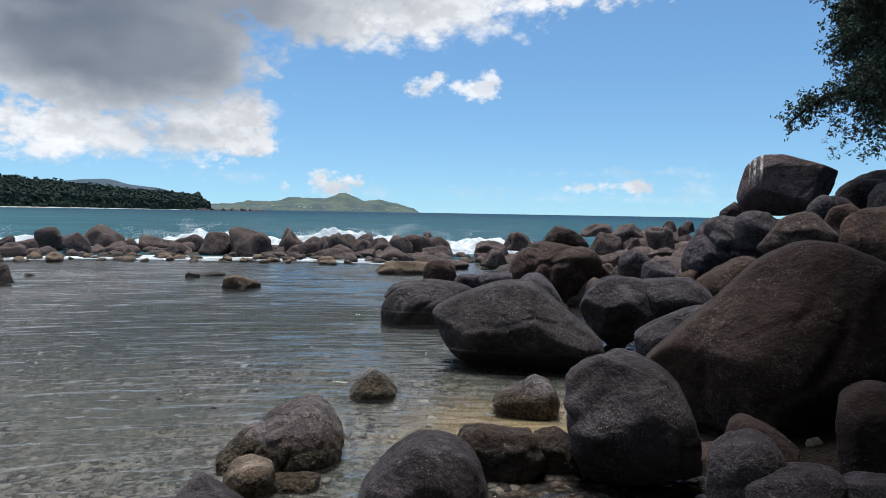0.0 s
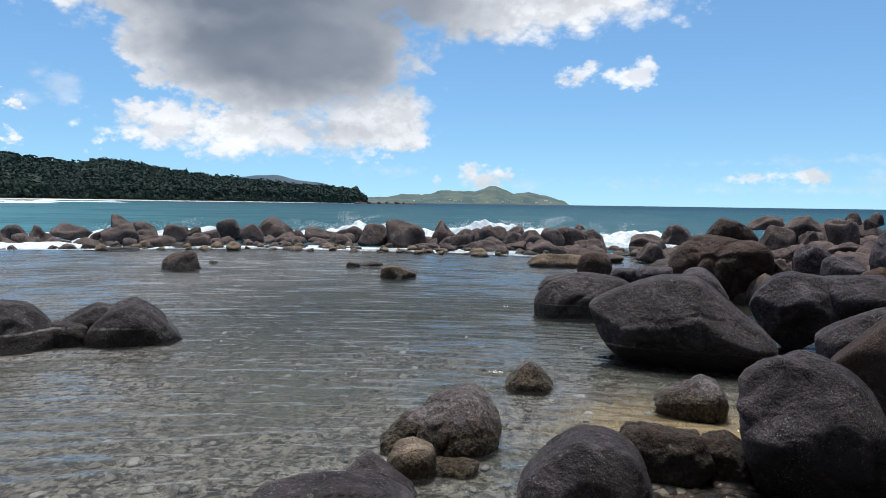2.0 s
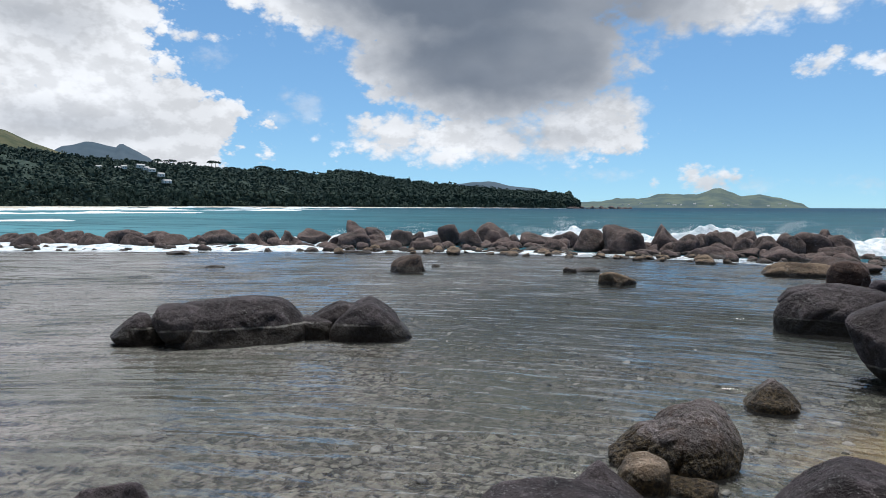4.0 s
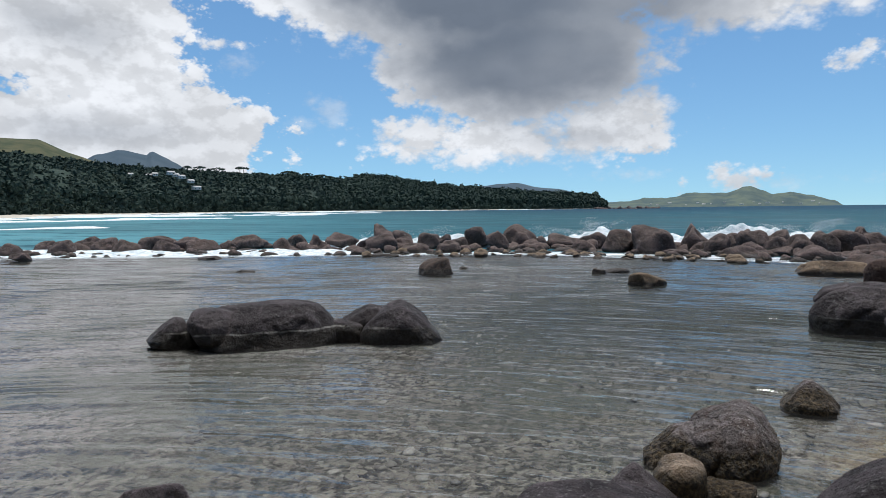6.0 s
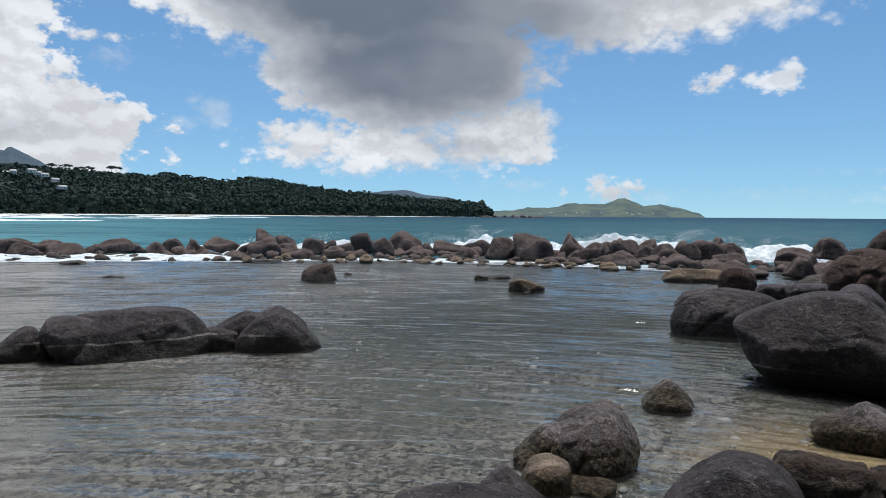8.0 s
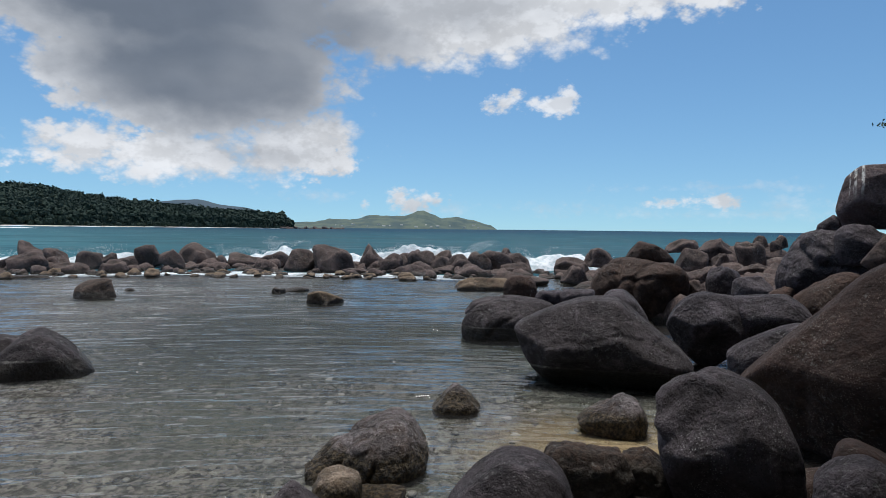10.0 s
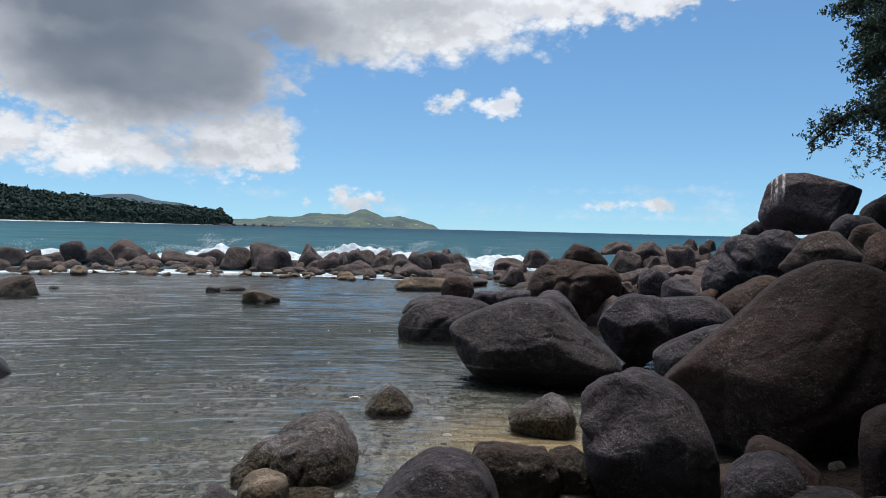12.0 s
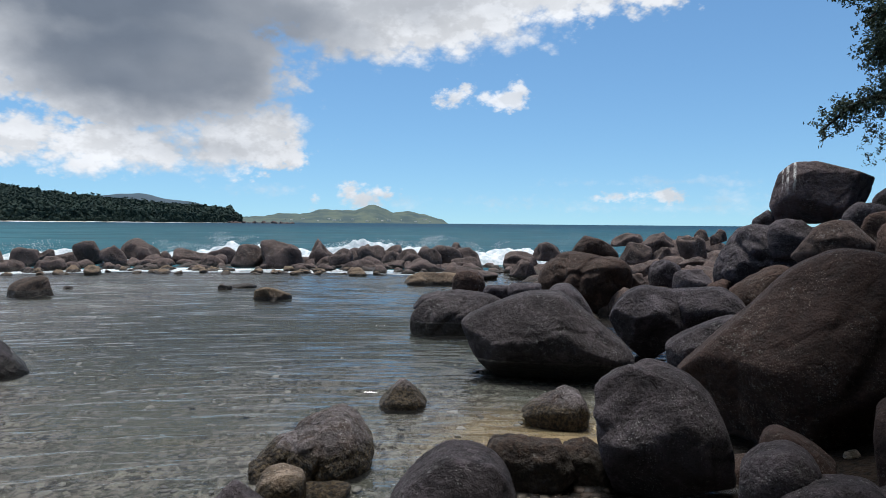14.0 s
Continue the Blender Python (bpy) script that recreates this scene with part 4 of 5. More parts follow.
rock(-1.10, 19.73, -0.11, 1.79, 1.07, 0.46, 3, "slab", 4, box=2.6)
rock(-0.28, 21.73, -0.11, 2.26, 1.36, 0.50, 1, "barrier", 4)
rock(0.71, 11.98, 0.35, 1.08, 0.86, 0.32, -3, "dark", 4)
rock(3.93, 13.96, 0.44, 0.68, 0.55, 0.62, -16, "dark", 4)
rock(4.13, 12.85, 0.40, 0.73, 0.58, 0.55, -18, "dark", 4)
rock(3.88, 9.22, 0.49, 0.83, 0.66, 0.75, -23, "brown", 4)
rock(4.06, 11.29, 0.52, 0.46, 0.36, 0.36, -20, "brown", 3)
rock(5.58, 9.48, 1.43, 0.57, 0.46, 0.55, -30, "brown", 4)
rock(4.78, 7.39, 1.02, 0.93, 0.75, 0.89, -33, "brown", 4)
rock(5.28, 11.11, 1.21, 1.00, 0.80, 0.67, -25, "dark", 4)
rock(6.10, 10.79, 1.28, 0.78, 0.62, 0.86, -29, "dark", 4)
rock(6.62, 10.01, 1.48, 0.73, 0.59, 0.87, -33, "dark", 4)
rock(7.44, 11.86, 1.61, 1.19, 0.95, 1.02, -32, "dark", 4)
rock(-3.63, 2.22, -0.07, 0.42, 0.25, 0.27, 56, "near", 4)


# the long tidal rock and its neighbours in the lagoon
boulder(-7.00, 6.17, 0.14, 47, 0.95, ((-157, 0.81), (-90, 0.40), (-20, 0.99), (-1, 1.00), (45, 0.78), (73, 0.54), (88, 0.41), (94, 0.40), (150, 0.93)), "tidal", ((0, 58, 0.37), (5, 14, 0.40), (-20, 84, 0.39), (40, 40, 0.62)), 20, 6, 0.018, 0.010, ((-60, 40, 0.52, 0.05, 0.03), (8, 30, 0.40, 0.03, 0.02)), "long low granite boulder with a barnacle line")
boulder(-7.88, 5.50, 0.11, 54, 0.55, ((-131, 0.27), (-90, 0.27), (-8, 0.38), (39, 0.22), (76, 0.26), (122, 0.23), (133, 0.23)), "tidal", (), 13, 5, 0.03, 0.010)
boulder(-6.24, 7.36, 0.13, 39, 0.70, ((-165, 0.40), (-150, 0.42), (-90, 0.29), (-37, 0.33), (22, 0.35), (84, 0.29), (114, 0.23), (125, 0.24), (166, 0.35)), "tidal", (), 12, 5, 0.03, 0.010)
boulder(-5.63, 7.39, 0.14, 36, 0.90, ((-157, 0.59), (-90, 0.35), (-11, 0.58), (39, 0.35), (50, 0.32), (64, 0.32), (107, 0.34), (126, 0.36), (141, 0.41), (170, 0.52)), "tidal", ((-10, 40, 0.42),), 13, 5, 0.03, 0.006, (), "dark rounded granite boulder standing in the lagoon")
boulder(-6.22, 6.90, 0.05, 42, 0.35, ((-90, 0.2), (0, 0.26), (180, 0.26), (80, 0.20), (120, 0.24)), "tidal", (), 10, 4, 0.04, 0.012)
# the shallows in front
boulder(-0.65, 6.48, 0.07, 6, 0.42, ((-172, 0.24), (-90, 0.18), (-8, 0.25), (44, 0.135), (80, 0.17), (136, 0.130)), "wet", ((0, 48, 0.13),), 16, 5, 0.03, 0.010, (), "small pyramid-shaped rock with brown algae in the shallows")
boulder(0.76, 6.01, 0.10, -7, 0.45, ((-133, 0.23), (-90, 0.20), (-8, 0.30), (2, 0.30), (35, 0.26), (71, 0.22), (112, 0.16), (116, 0.15), (138, 0.20)), "wet", ((-10, 50, 0.17),), 14, 5, 0.04, 0.012)
boulder(-1.02, 4.86, 0.12, 12, 0.75, ((-166, 0.36), (-90, 0.25), (-45, 0.31), (-34, 0.31), (-10, 0.33), (35, 0.28), (59, 0.27), (96, 0.24), (112, 0.22), (126, 0.23), (163, 0.28)), "wet", ((-10, 62, 0.245), (0, 18, 0.33), (60, 20, 0.30)), 14, 6, 0.025, 0.011, ((-68, 22, 0.17, 0.022, 0.012), (-20, 50, 0.262, 0.010, 0.010)), "domed grey granite rock with brown algae at its foot")
boulder(-1.36, 4.72, 0.06, 17, 0.34, ((-174, 0.15), (-90, 0.16), (-9, 0.15), (12, 0.17), (100, 0.14), (131, 0.10), (145, 0.11)), "wet", (), 12, 5, 0.05, 0.012, ((20, 10, 0.03, 0.03, 0.015),))
boulder(-1.42, 4.58, 0.00, 17, 0.24, ((-90, 0.12), (0, 0.10), (60, 0.10), (120, 0.10), (180, 0.10)), "wet", (), 10, 5, 0.05, 0.010)
boulder(-1.19, 4.20, 0.04, 14, 0.33, ((-160, 0.15), (-90, 0.16), (-9, 0.16), (16, 0.17), (72, 0.16), (108, 0.15), (147, 0.16)), "capped", (), 5, 5, 0.03, 0.010, (), "pale-topped rounded stone with brown algae below")
boulder(-0.93, 4.30, -0.05, 0, 0.24, ((-90, 0.1), (0, 0.16), (90, 0.09), (180, 0.16)), "wet", (), 9, 4, 0.06, 0.012)
boulder(-1.31, 3.87, 0.04, 17, 0.35, ((-87, 0.16), (-11, 0.24), (50, 0.10), (56, 0.10), (121, 0.18), (137, 0.18), (178, 0.22)), "near", ((0, 60, 0.12),), 14, 5, 0.03, 0.006)
boulder(-1.45, 3.43, 0.05, 21, 0.45, ((-165, 0.47), (-90, 0.16), (-14, 0.47), (62, 0.27), (81, 0.18), (91, 0.16), (102, 0.20), (135, 0.36)), "dark", (), 10, 5, 0.02, 0.006)
boulder(-0.09, 3.88, 0.15, 2, 0.62, ((-175, 0.39), (-90, 0.31), (-14, 0.38), (21, 0.37), (47, 0.36), (70, 0.33), (87, 0.31), (109, 0.30), (126, 0.28), (140, 0.29)), "near", ((-20, 45, 0.33),), 11, 6, 0.015, 0.006)
boulder(0.42, 4.54, 0.11, -4, 0.36, ((-169, 0.27), (-90, 0.21), (-15, 0.30), (25, 0.28), (85, 0.21), (99, 0.23), (152, 0.32)), "black", (), 16, 5, 0.05, 0.014)
boulder(0.81, 4.64, 0.08, -9, 0.30, ((-173, 0.15), (-90, 0.19), (-12, 0.20), (5, 0.16), (35, 0.16), (60, 0.16), (95, 0.19), (111, 0.21)), "black", (), 14, 5, 0.05, 0.014)
boulder(1.27, 4.47, 0.40, -15, 0.75, ((-165, 0.42), (-90, 0.46), (-72, 0.40), (5, 0.44), (25, 0.40), (45, 0.40), (60, 0.41), (75, 0.42), (84, 0.44), (120, 0.51), (126, 0.51), (173, 0.48)), "near", ((-20, 30, 0.35), (-12, -34, 0.36), (50, 40, 0.40)), 17, 6, 0.016, 0.006, ((-52, 46, 0.34, 0.045, 0.05), (-70, 55, 0.42, 0.02, 0.03)), "large speckled grey granite boulder at the water's edge")
boulder(1.93, 4.01, 0.28, -24, 0.40, ((-176, 0.20), (-90, 0.29), (-2, 0.21), (50, 0.21), (62, 0.22), (74, 0.25), (114, 0.32), (153, 0.28)), "umber", (), 11, 5, 0.02, 0.006)
boulder(1.65, 3.62, 0.30, -24, 0.40, ((-175, 0.19), (-90, 0.31), (-4, 0.19), (25, 0.26), (47, 0.29), (76, 0.31), (109, 0.29), (119, 0.28), (144, 0.26)), "near", (), 11, 5, 0.02, 0.006)
boulder(1.81, 3.42, 0.25, -27, 0.40, ((-178, 0.22), (-90, 0.26), (-5, 0.22), (56, 0.31), (93, 0.25), (105, 0.24), (128, 0.24)), "near", (), 11, 5, 0.02, 0.006)
boulder(2.16, 3.30, 0.24, -31, 0.36, ((-178, 0.2), (-90, 0.26), (0, 0.2), (56, 0.27), (93, 0.25), (128, 0.26)), "near", (), 11, 5, 0.02, 0.006)
boulder(2.65, 4.12, 0.43, -32, 0.50, ((-172, 0.19), (-90, 0.34), (-8, 0.19), (17, 0.22), (77, 0.33), (116, 0.32), (139, 0.29), (176, 0.21)), "umber", (), 11, 5, 0.02, 0.006)
# added dark rock that fills the shaded gap before the huge boulder
boulder(2.05, 4.75, -0.02, -23, 0.50, ((-90, 0.2), (0, 0.26), (60, 0.17), (110, 0.17), (180, 0.26)), "umber", (), 12, 5, 0.03, 0.008)
# the large boulders of the shore
boulder(2.93, 5.91, 0.60, -26, 2.00, ((-143, 1.10), (-90, 0.98), (-25, 1.08), (15, 1.11), (58, 1.14), (76, 1.08), (92, 1.01), (118, 0.82), (136, 0.71), (138, 0.72)), "umber", ((-25, 40, 0.85), (0, 30, 0.92), (20, 12, 0.96), (-30, -25, 0.90), (30, -28, 0.92)), 17, 6, 0.018, 0.010, ((-60, 30, 0.80, 0.02, 0.05),), "huge dark umber granite boulder on the shore")
boulder(0.90, 8.03, 0.34, -6, 1.25, ((-162, 0.90), (-148, 0.81), (-127, 0.67), (-90, 0.60), (-54, 0.73), (25, 0.88), (53, 0.58), (89, 0.61), (107, 0.65), (117, 0.73)), "tidal", ((-12, 44, 0.58), (0, -42, 0.47), (35, 42, 0.60)), 17, 6, 0.016, 0.007, ((5, -30, 0.40, 0.02, 0.03), (30, 30, 0.52, 0.012, 0.03)), "large grey granite boulder overhanging the lagoon")
boulder(1.41, 9.90, 0.37, -8, 0.90, ((-178, 0.38), (-87, 0.51), (-5, 0.39), (21, 0.37), (39, 0.39), (57, 0.44), (98, 0.53), (136, 0.50)), "dark")
boulder(-0.15, 11.13, 0.17, 1, 1.20, ((-159, 0.92), (-90, 0.48), (-18, 0.91), (2, 0.89), (56, 0.65), (80, 0.50), (91, 0.48), (104, 0.52), (124, 0.63), (147, 0.77), (179, 0.89)), "tidal", ((-10, 50, 0.54),), 14, 6, 0.02, 0.010, ((-50, 45, 0.42, 0.03, 0.03),))
boulder(-0.04, 12.20, 0.71, 0, 0.60, ((-179, 0.31), (-91, 0.24), (-9, 0.32), (11, 0.28), (46, 0.25), (86, 0.21), (110, 0.23), (145, 0.27)), "brown", (), 12, 5, 0.025, 0.008, (), "rounded brown stone perched on the boulders")
boulder(0.42, 11.55, 0.62, -2, 0.40, ((-90, 0.14), (0, 0.22), (90, 0.09), (180, 0.22), (130, 0.16)), "dark", (), 14, 4, 0.04, 0.010)
boulder(0.86, 11.60, 0.60, -4, 0.55, ((-90, 0.18), (0, 0.34), (90, 0.14), (180, 0.32), (120, 0.20)), "dark", (), 14, 4, 0.04, 0.010)
boulder(-0.62, 11.25, 0.47, 4, 0.70, ((-90, 0.12), (0, 0.36), (60, 0.18), (105, 0.12), (140, 0.20), (180, 0.38)), "tidal", (), 14, 5, 0.03, 0.010)
boulder(2.32, 9.00, 0.45, -14, 0.95, ((-156, 0.43), (-134, 0.39), (-90, 0.47), (-49, 0.40), (20, 0.47), (84, 0.51), (111, 0.50), (133, 0.49), (154, 0.49)), "dark", ((-25, 36, 0.45), (20, 52, 0.50), (0, -34, 0.30), (-40, -20, 0.36)), 16, 6, 0.018, 0.006)
boulder(3.05, 8.90, 0.52, -19, 0.90, ((-178, 0.45), (-142, 0.45), (-90, 0.42), (-58, 0.36), (-30, 0.36), (36, 0.50), (59, 0.47), (90, 0.43), (97, 0.44)), "dark", ((0, 55, 0.45), (10, -30, 0.32)), 16, 5, 0.018, 0.006)
boulder(2.46, 7.19, 0.42, -18, 0.60, ((-166, 0.39), (-90, 0.43), (-25, 0.36), (41, 0.50), (109, 0.31), (118, 0.30), (131, 0.32)), "dark", ((-20, 40, 0.32),), 15, 5, 0.02, 0.006)
boulder(2.28, 13.82, 0.59, -9, 1.60, ((-161, 0.95), (-90, 0.61), (-46, 0.76), (-23, 0.88), (12, 0.99), (49, 0.86), (80, 0.62), (87, 0.59), (111, 0.70), (140, 0.85), (164, 0.95)), "brown", ((-30, 20, 0.84), (30, -20, 0.70), (-10, 60, 0.66)), 14, 6, 0.03, 0.014, ((-75, 20, 0.62, 0.10, 0.05), (55, 0, 0.38, 0.07, 0.06), (5, -40, 0.42, 0.06, 0.05)))
boulder(2.59, 14.58, 1.27, -10, 0.90, ((-88, 0.23), (0, 0.5), (41, 0.30), (65, 0.21), (79, 0.21), (135, 0.31), (146, 0.34), (180, 0.52)), "umber", (), 13, 5, 0.05, 0.016, (), "rough black granite crest on top of a brown boulder")
boulder(4.85, 11.52, 1.09, -23, 1.10, ((-163, 0.81), (-90, 0.69), (-70, 0.60), (-16, 0.70), (23, 0.82), (84, 0.71), (96, 0.70), (126, 0.72), (148, 0.71), (175, 0.75)), "dark", ((-35, 25, 0.60), (20, 45, 0.62), (0, -20, 0.52)), 14, 6, 0.04, 0.016, ((10, 55, 0.42, 0.06, 0.05), (-40, -10, 0.36, 0.05, 0.05)))
boulder(4.39, 8.43, 1.55, -27, 0.70, ((-127, 0.44), (-87, 0.28), (-14, 0.46), (44, 0.33), (85, 0.30), (111, 0.27), (145, 0.29)), "barrier", ((-10, 45, 0.30),), 13, 5, 0.03, 0.010, (), "pale brown granite boulder among the shore rocks")
boulder(5.80, 11.63, 2.30, -26, 1.10, ((-162, 0.81), (-147, 0.81), (-89, 0.52), (-75, 0.50), (-26, 0.67), (-12, 0.72), (73, 0.49), (94, 0.55), (131, 0.68), (161, 0.72), (170, 0.74)), "stain", ((8, 6, 0.50), (60, -12, 0.58), (-50, 10, 0.70), (-10, -40, 0.50)), 26, 6, 0.010, 0.008, ((50, -25, 0.52, 0.02, 0.02),))
boulder(5.09, 12.07, 1.86, -23, 0.40, ((-88, 0.17), (8, 0.21), (58, 0.17), (126, 0.12), (168, 0.19)), "dark", (), 14, 4, 0.03, 0.008)


def small_rocks(count, place, style, sizes, group, label, seed, kinds=8, name="small_rock"):
    """Loose stones, each an object of its own, on a few shared shapes."""
    rng = np.random.default_rng(seed)
    shapes = []
    for k in range(kinds):
        p, f = rock_points(seed * 31 + k, 3, 2.3 + 0.5 * (k % 4), 7 + k % 5, 0.055, (k % 3 - 1) * 0.15, (k * 17) % 31 - 15, sharp=22 + 2 * k, base=0.3)
        me = bpy.data.meshes.new(name)
        me.from_pydata([tuple(v) for v in p], [], f)
        me.materials.append(ROCKS[style])
        me.polygons.foreach_set("use_smooth", [True] * len(me.polygons))
        shapes.append(me)
    for k in range(count):
        x, y, z = place(rng)
        s = rng.uniform(*sizes)
        ob = new(name, shapes[k % kinds])
        ob.matrix_world = pose(x, y, z - s * 0.25, 0, 0, rng.uniform(0, 360)) @ Matrix.Diagonal((s * rng.uniform(0.9, 1.9), s, s * rng.uniform(0.5, 0.9), 1))
        tagged(ob, label, "rock", group)


def on_barrier(rng):
    x = rng.uniform(-33, 5)
    y = float(barrier_line(x)) + rng.uniform(-1.7, 0.8)
    return x, y, float(rng.uniform(-0.10, 0.06))


def on_point(rng):
    y = rng.uniform(13, 27)
    x = 1.0 + (y - 13) * 0.10 + abs(rng.normal(0, 3.2))
    return x, y, float(ground_height(x, y)) + 0.30 * rng.uniform(0, 1)


small_rocks(210, on_barrier, "barrier", (0.14, 0.46), "small rocks of the barrier", "small brown granite rock wedged in the barrier", 5)
small_rocks(75, lambda r: (lambda x: (x, float(barrier_line(x)) + r.uniform(0.3, 2.4), -0.08))(r.uniform(-21, 5)), "barrier", (0.5, 0.95), "rocks of the barrier", "brown granite rock packed into the barrier", 9, 10, "barrier_rock")
small_rocks(190, on_point, "barrier", (0.40, 1.05), "rocks on the point", "dark granite rock piled on the point", 6, 12, "point_rock")


small_rocks(60, lambda r: (r.uniform(-17, -3), 0, 0), "slab", (0.12, 0.5), "cobbles of the barrier", "small pale cobble at the foot of the barrier", 8, 8, "cobble")
for ob in [o for o in scene.objects if o.get("group") == "cobbles of the barrier"]:
    x = ob.location.x
    ob.location.y = float(barrier_line(x)) - 1.9 + 1.1 * math.sin(x * 37.0)


# ---- foam and spray ----
def foam_strip(name, x0, x1, off, wide, tall, seed, label, fill=0.0):
    """Broken white water along the barrier: islands and ropes of foam that dip under the water between."""
    ax = np.arange(x0, x1, 0.085)
    ay = np.linspace(0, 1, int(wide / 0.10) + 6)
    gx, gv = np.meshgrid(ax, ay, indexing="ij")
    y = barrier_line(gx) + off + (gv - 0.5) * wide
    p = np.stack([gx.ravel(), y.ravel(), np.zeros(gx.size)], 1)
    body = np.sin(np.pi * gv.ravel()) ** 0.7 * np.clip((x1 - gx.ravel()) / 3.0, 0, 1) * np.clip((gx.ravel() - x0) / 3.0, 0, 1)
    q = p * np.array([0.45, 1.0, 1.0])
    patch = 0.55 + 0.62 * fbm(q, 0.75, seed, 4, 0.55) + fill
    fine = 0.85 + 0.20 * fbm(p, 1.5, seed + 1, 4, 0.45)
    p[:, 2] = tall * (body * np.clip(patch, 0, 1.4) * fine - 0.22)
    tagged(mesh_object(name, p, grid_faces(len(ax), len(ay)), FOAM), label, "foam", "", "stuff")


foam_strip("surf", -24, 5.5, 5.0, 3.2, 0.92, 11, "white surf breaking behind the rock barrier", 0.34)
foam_strip("surf", -42, -16, 1.2, 5.5, 0.22, 12, "white surf washing between the barrier rocks", 0.14)
foam_strip("surf", -30, 1, -0.9, 2.6, 0.10, 13, "thin white foam among the barrier rocks", -0.32)


def beach_surf():
    az = np.arange(-1.45, -0.34, 0.002)
    rn = np.interp(az, [-1.45, -1.131, -1.0, -0.866, -0.56, -0.33], [150, 330, 470, 640, 760, 880])
    wide = np.interp(az, [-1.45, -1.1, -0.7, -0.33], [60, 45, 22, 4])
    rows = []
    for s in np.linspace(0, 1, 16):
        r = rn - wide - s * np.interp(az, [-1.45, -1.1, -0.8, -0.33], [70, 90, 60, 15]) * (0.7 + 0.3 * np.sin(az * 60))
        p = np.stack([r * np.sin(az), r * np.cos(az), np.zeros(len(az))], 1)
        p[:, 2] = 0.9 * math.sin(math.pi * (0.15 + 0.7 * s)) * (fbm(p * np.array([0.6, 1, 1]), 0.07, 71, 4, 0.6) + 0.15)
        rows.append(p)
    tagged(mesh_object("beach_surf", np.concatenate(rows), grid_faces(16, len(az)), FOAM), "white surf running up the far beach", "foam", "", "stuff")


beach_surf()


def breaker(r0, a0, a1, deep, tall, seed):
    """A row of white water rolling into the bay, broken along its length."""
    az = np.arange(a0, a1, 0.0012)
    rows = []
    for s in np.linspace(0, 1, 13):
        r = r0 + deep * (s - 0.5) + 0.04 * r0 * np.sin(az * 17 + seed)
        p = np.stack([r * np.sin(az), r * np.cos(az), np.zeros(len(az))], 1)
        ends = np.clip((az - a0) / 0.04, 0, 1) * np.clip((a1 - az) / 0.04, 0, 1)
        p[:, 2] = tall * (math.sin(math.pi * s) * ends * (0.62 + 0.8 * fbm(p, 0.06, seed, 4, 0.6)) - 0.42)
        rows.append(p)
    tagged(mesh_object("breaker", np.concatenate(rows), grid_faces(13, len(az)), FOAM), "row of white water rolling into the bay", "foam", "", "stuff")


for k, (r0, a0, a1, deep, tall) in enumerate([(170, -1.35, -0.84, 24, 0.5), (270, -1.3, -0.72, 40, 0.6), (360, -1.2, -0.62, 40, 0.6), (85, -1.4, -1.0, 7, 0.22)]):
    breaker(r0, a0, a1, deep, tall, 300 + k)


def spray(cx, reach, tall, count, seed):
    """A burst of fine drops thrown up by a wave on the rocks."""
    rng = np.random.default_rng(seed)
    p0 = np.array([(1, 0, 0), (-1, 0, 0), (0, 1, 0), (0, -1, 0), (0, 0, 1), (0, 0, -1)], float)
    f0 = [(0, 2, 4), (2, 1, 4), (1, 3, 4), (3, 0, 4), (2, 0, 5), (1, 2, 5), (3, 1, 5), (0, 3, 5)]
    jets = [(rng.normal(0, 0.45), rng.uniform(0.45, 1.0)) for _ in range(9)]
    verts, faces, n = [], [], 0
    for k in range(count):
        a, power = jets[k % 9]
        t = rng.uniform(0, 1) ** 0.8
        up = tall * power * (1 - (1 - t) ** 2) + rng.normal(0, 0.03)
        c = np.array([cx + a * reach * t + rng.normal(0, 0.05 + 0.16 * t), float(barrier_line(cx)) + 5.6 + rng.normal(0, 0.3), max(up, 0.02)])
        r = rng.uniform(0.004, 0.015) * (1.25 - 0.6 * t)
        verts.append(p0 * r + c)
        faces.extend(tuple(v + n for v in f) for f in f0)
        n += 6
    tagged(mesh_object("spray", np.concatenate(verts), faces, FOAM), "white spray thrown up by a breaking wave", "spray", "", "stuff")


for k in range(11):
    spray(-20.0 + 2.3 * k, 2.2, 0.75 + 0.25 * math.sin(k * 2.3), 900, 210 + k)
spray(-11.5, 2.2, 1.3, 2600, 21)
spray(-2.8, 2.4, 1.2, 3200, 22)
spray(-6.2, 1.8, 0.9, 1600, 23)


# ---- pebbles on the shore and in the shallows ----
def pebbles(name, count, area, sizes, mat, label, seed, lift=0.3):
    rng = np.random.default_rng(seed)
    shapes = [blob(rng, 2) for _ in range(10)]
    verts, faces, n = [], [], 0
    for k in range(count):
        x, y = area(rng)
        s = rng.uniform(*sizes) * rng.uniform(0.6, 1)
        p, f = shapes[k % 10]
        t = rng.uniform(0, 6.28)
        c, sn = math.cos(t), math.sin(t)
        q = np.stack([(c * p[:, 0] * 1.35 - sn * p[:, 1]) * s + x, (sn * p[:, 0] * 1.35 + c * p[:, 1]) * s + y, p[:, 2] * s * 0.6 + float(ground_height(x, y)) + s * lift], 1)
        verts.append(q)
        faces.extend(tuple(v + n for v in face) for face in f)
        n += len(q)
    tagged(mesh_object(name, np.concatenate(verts), faces, mat), label, "pebbles", "", "stuff")


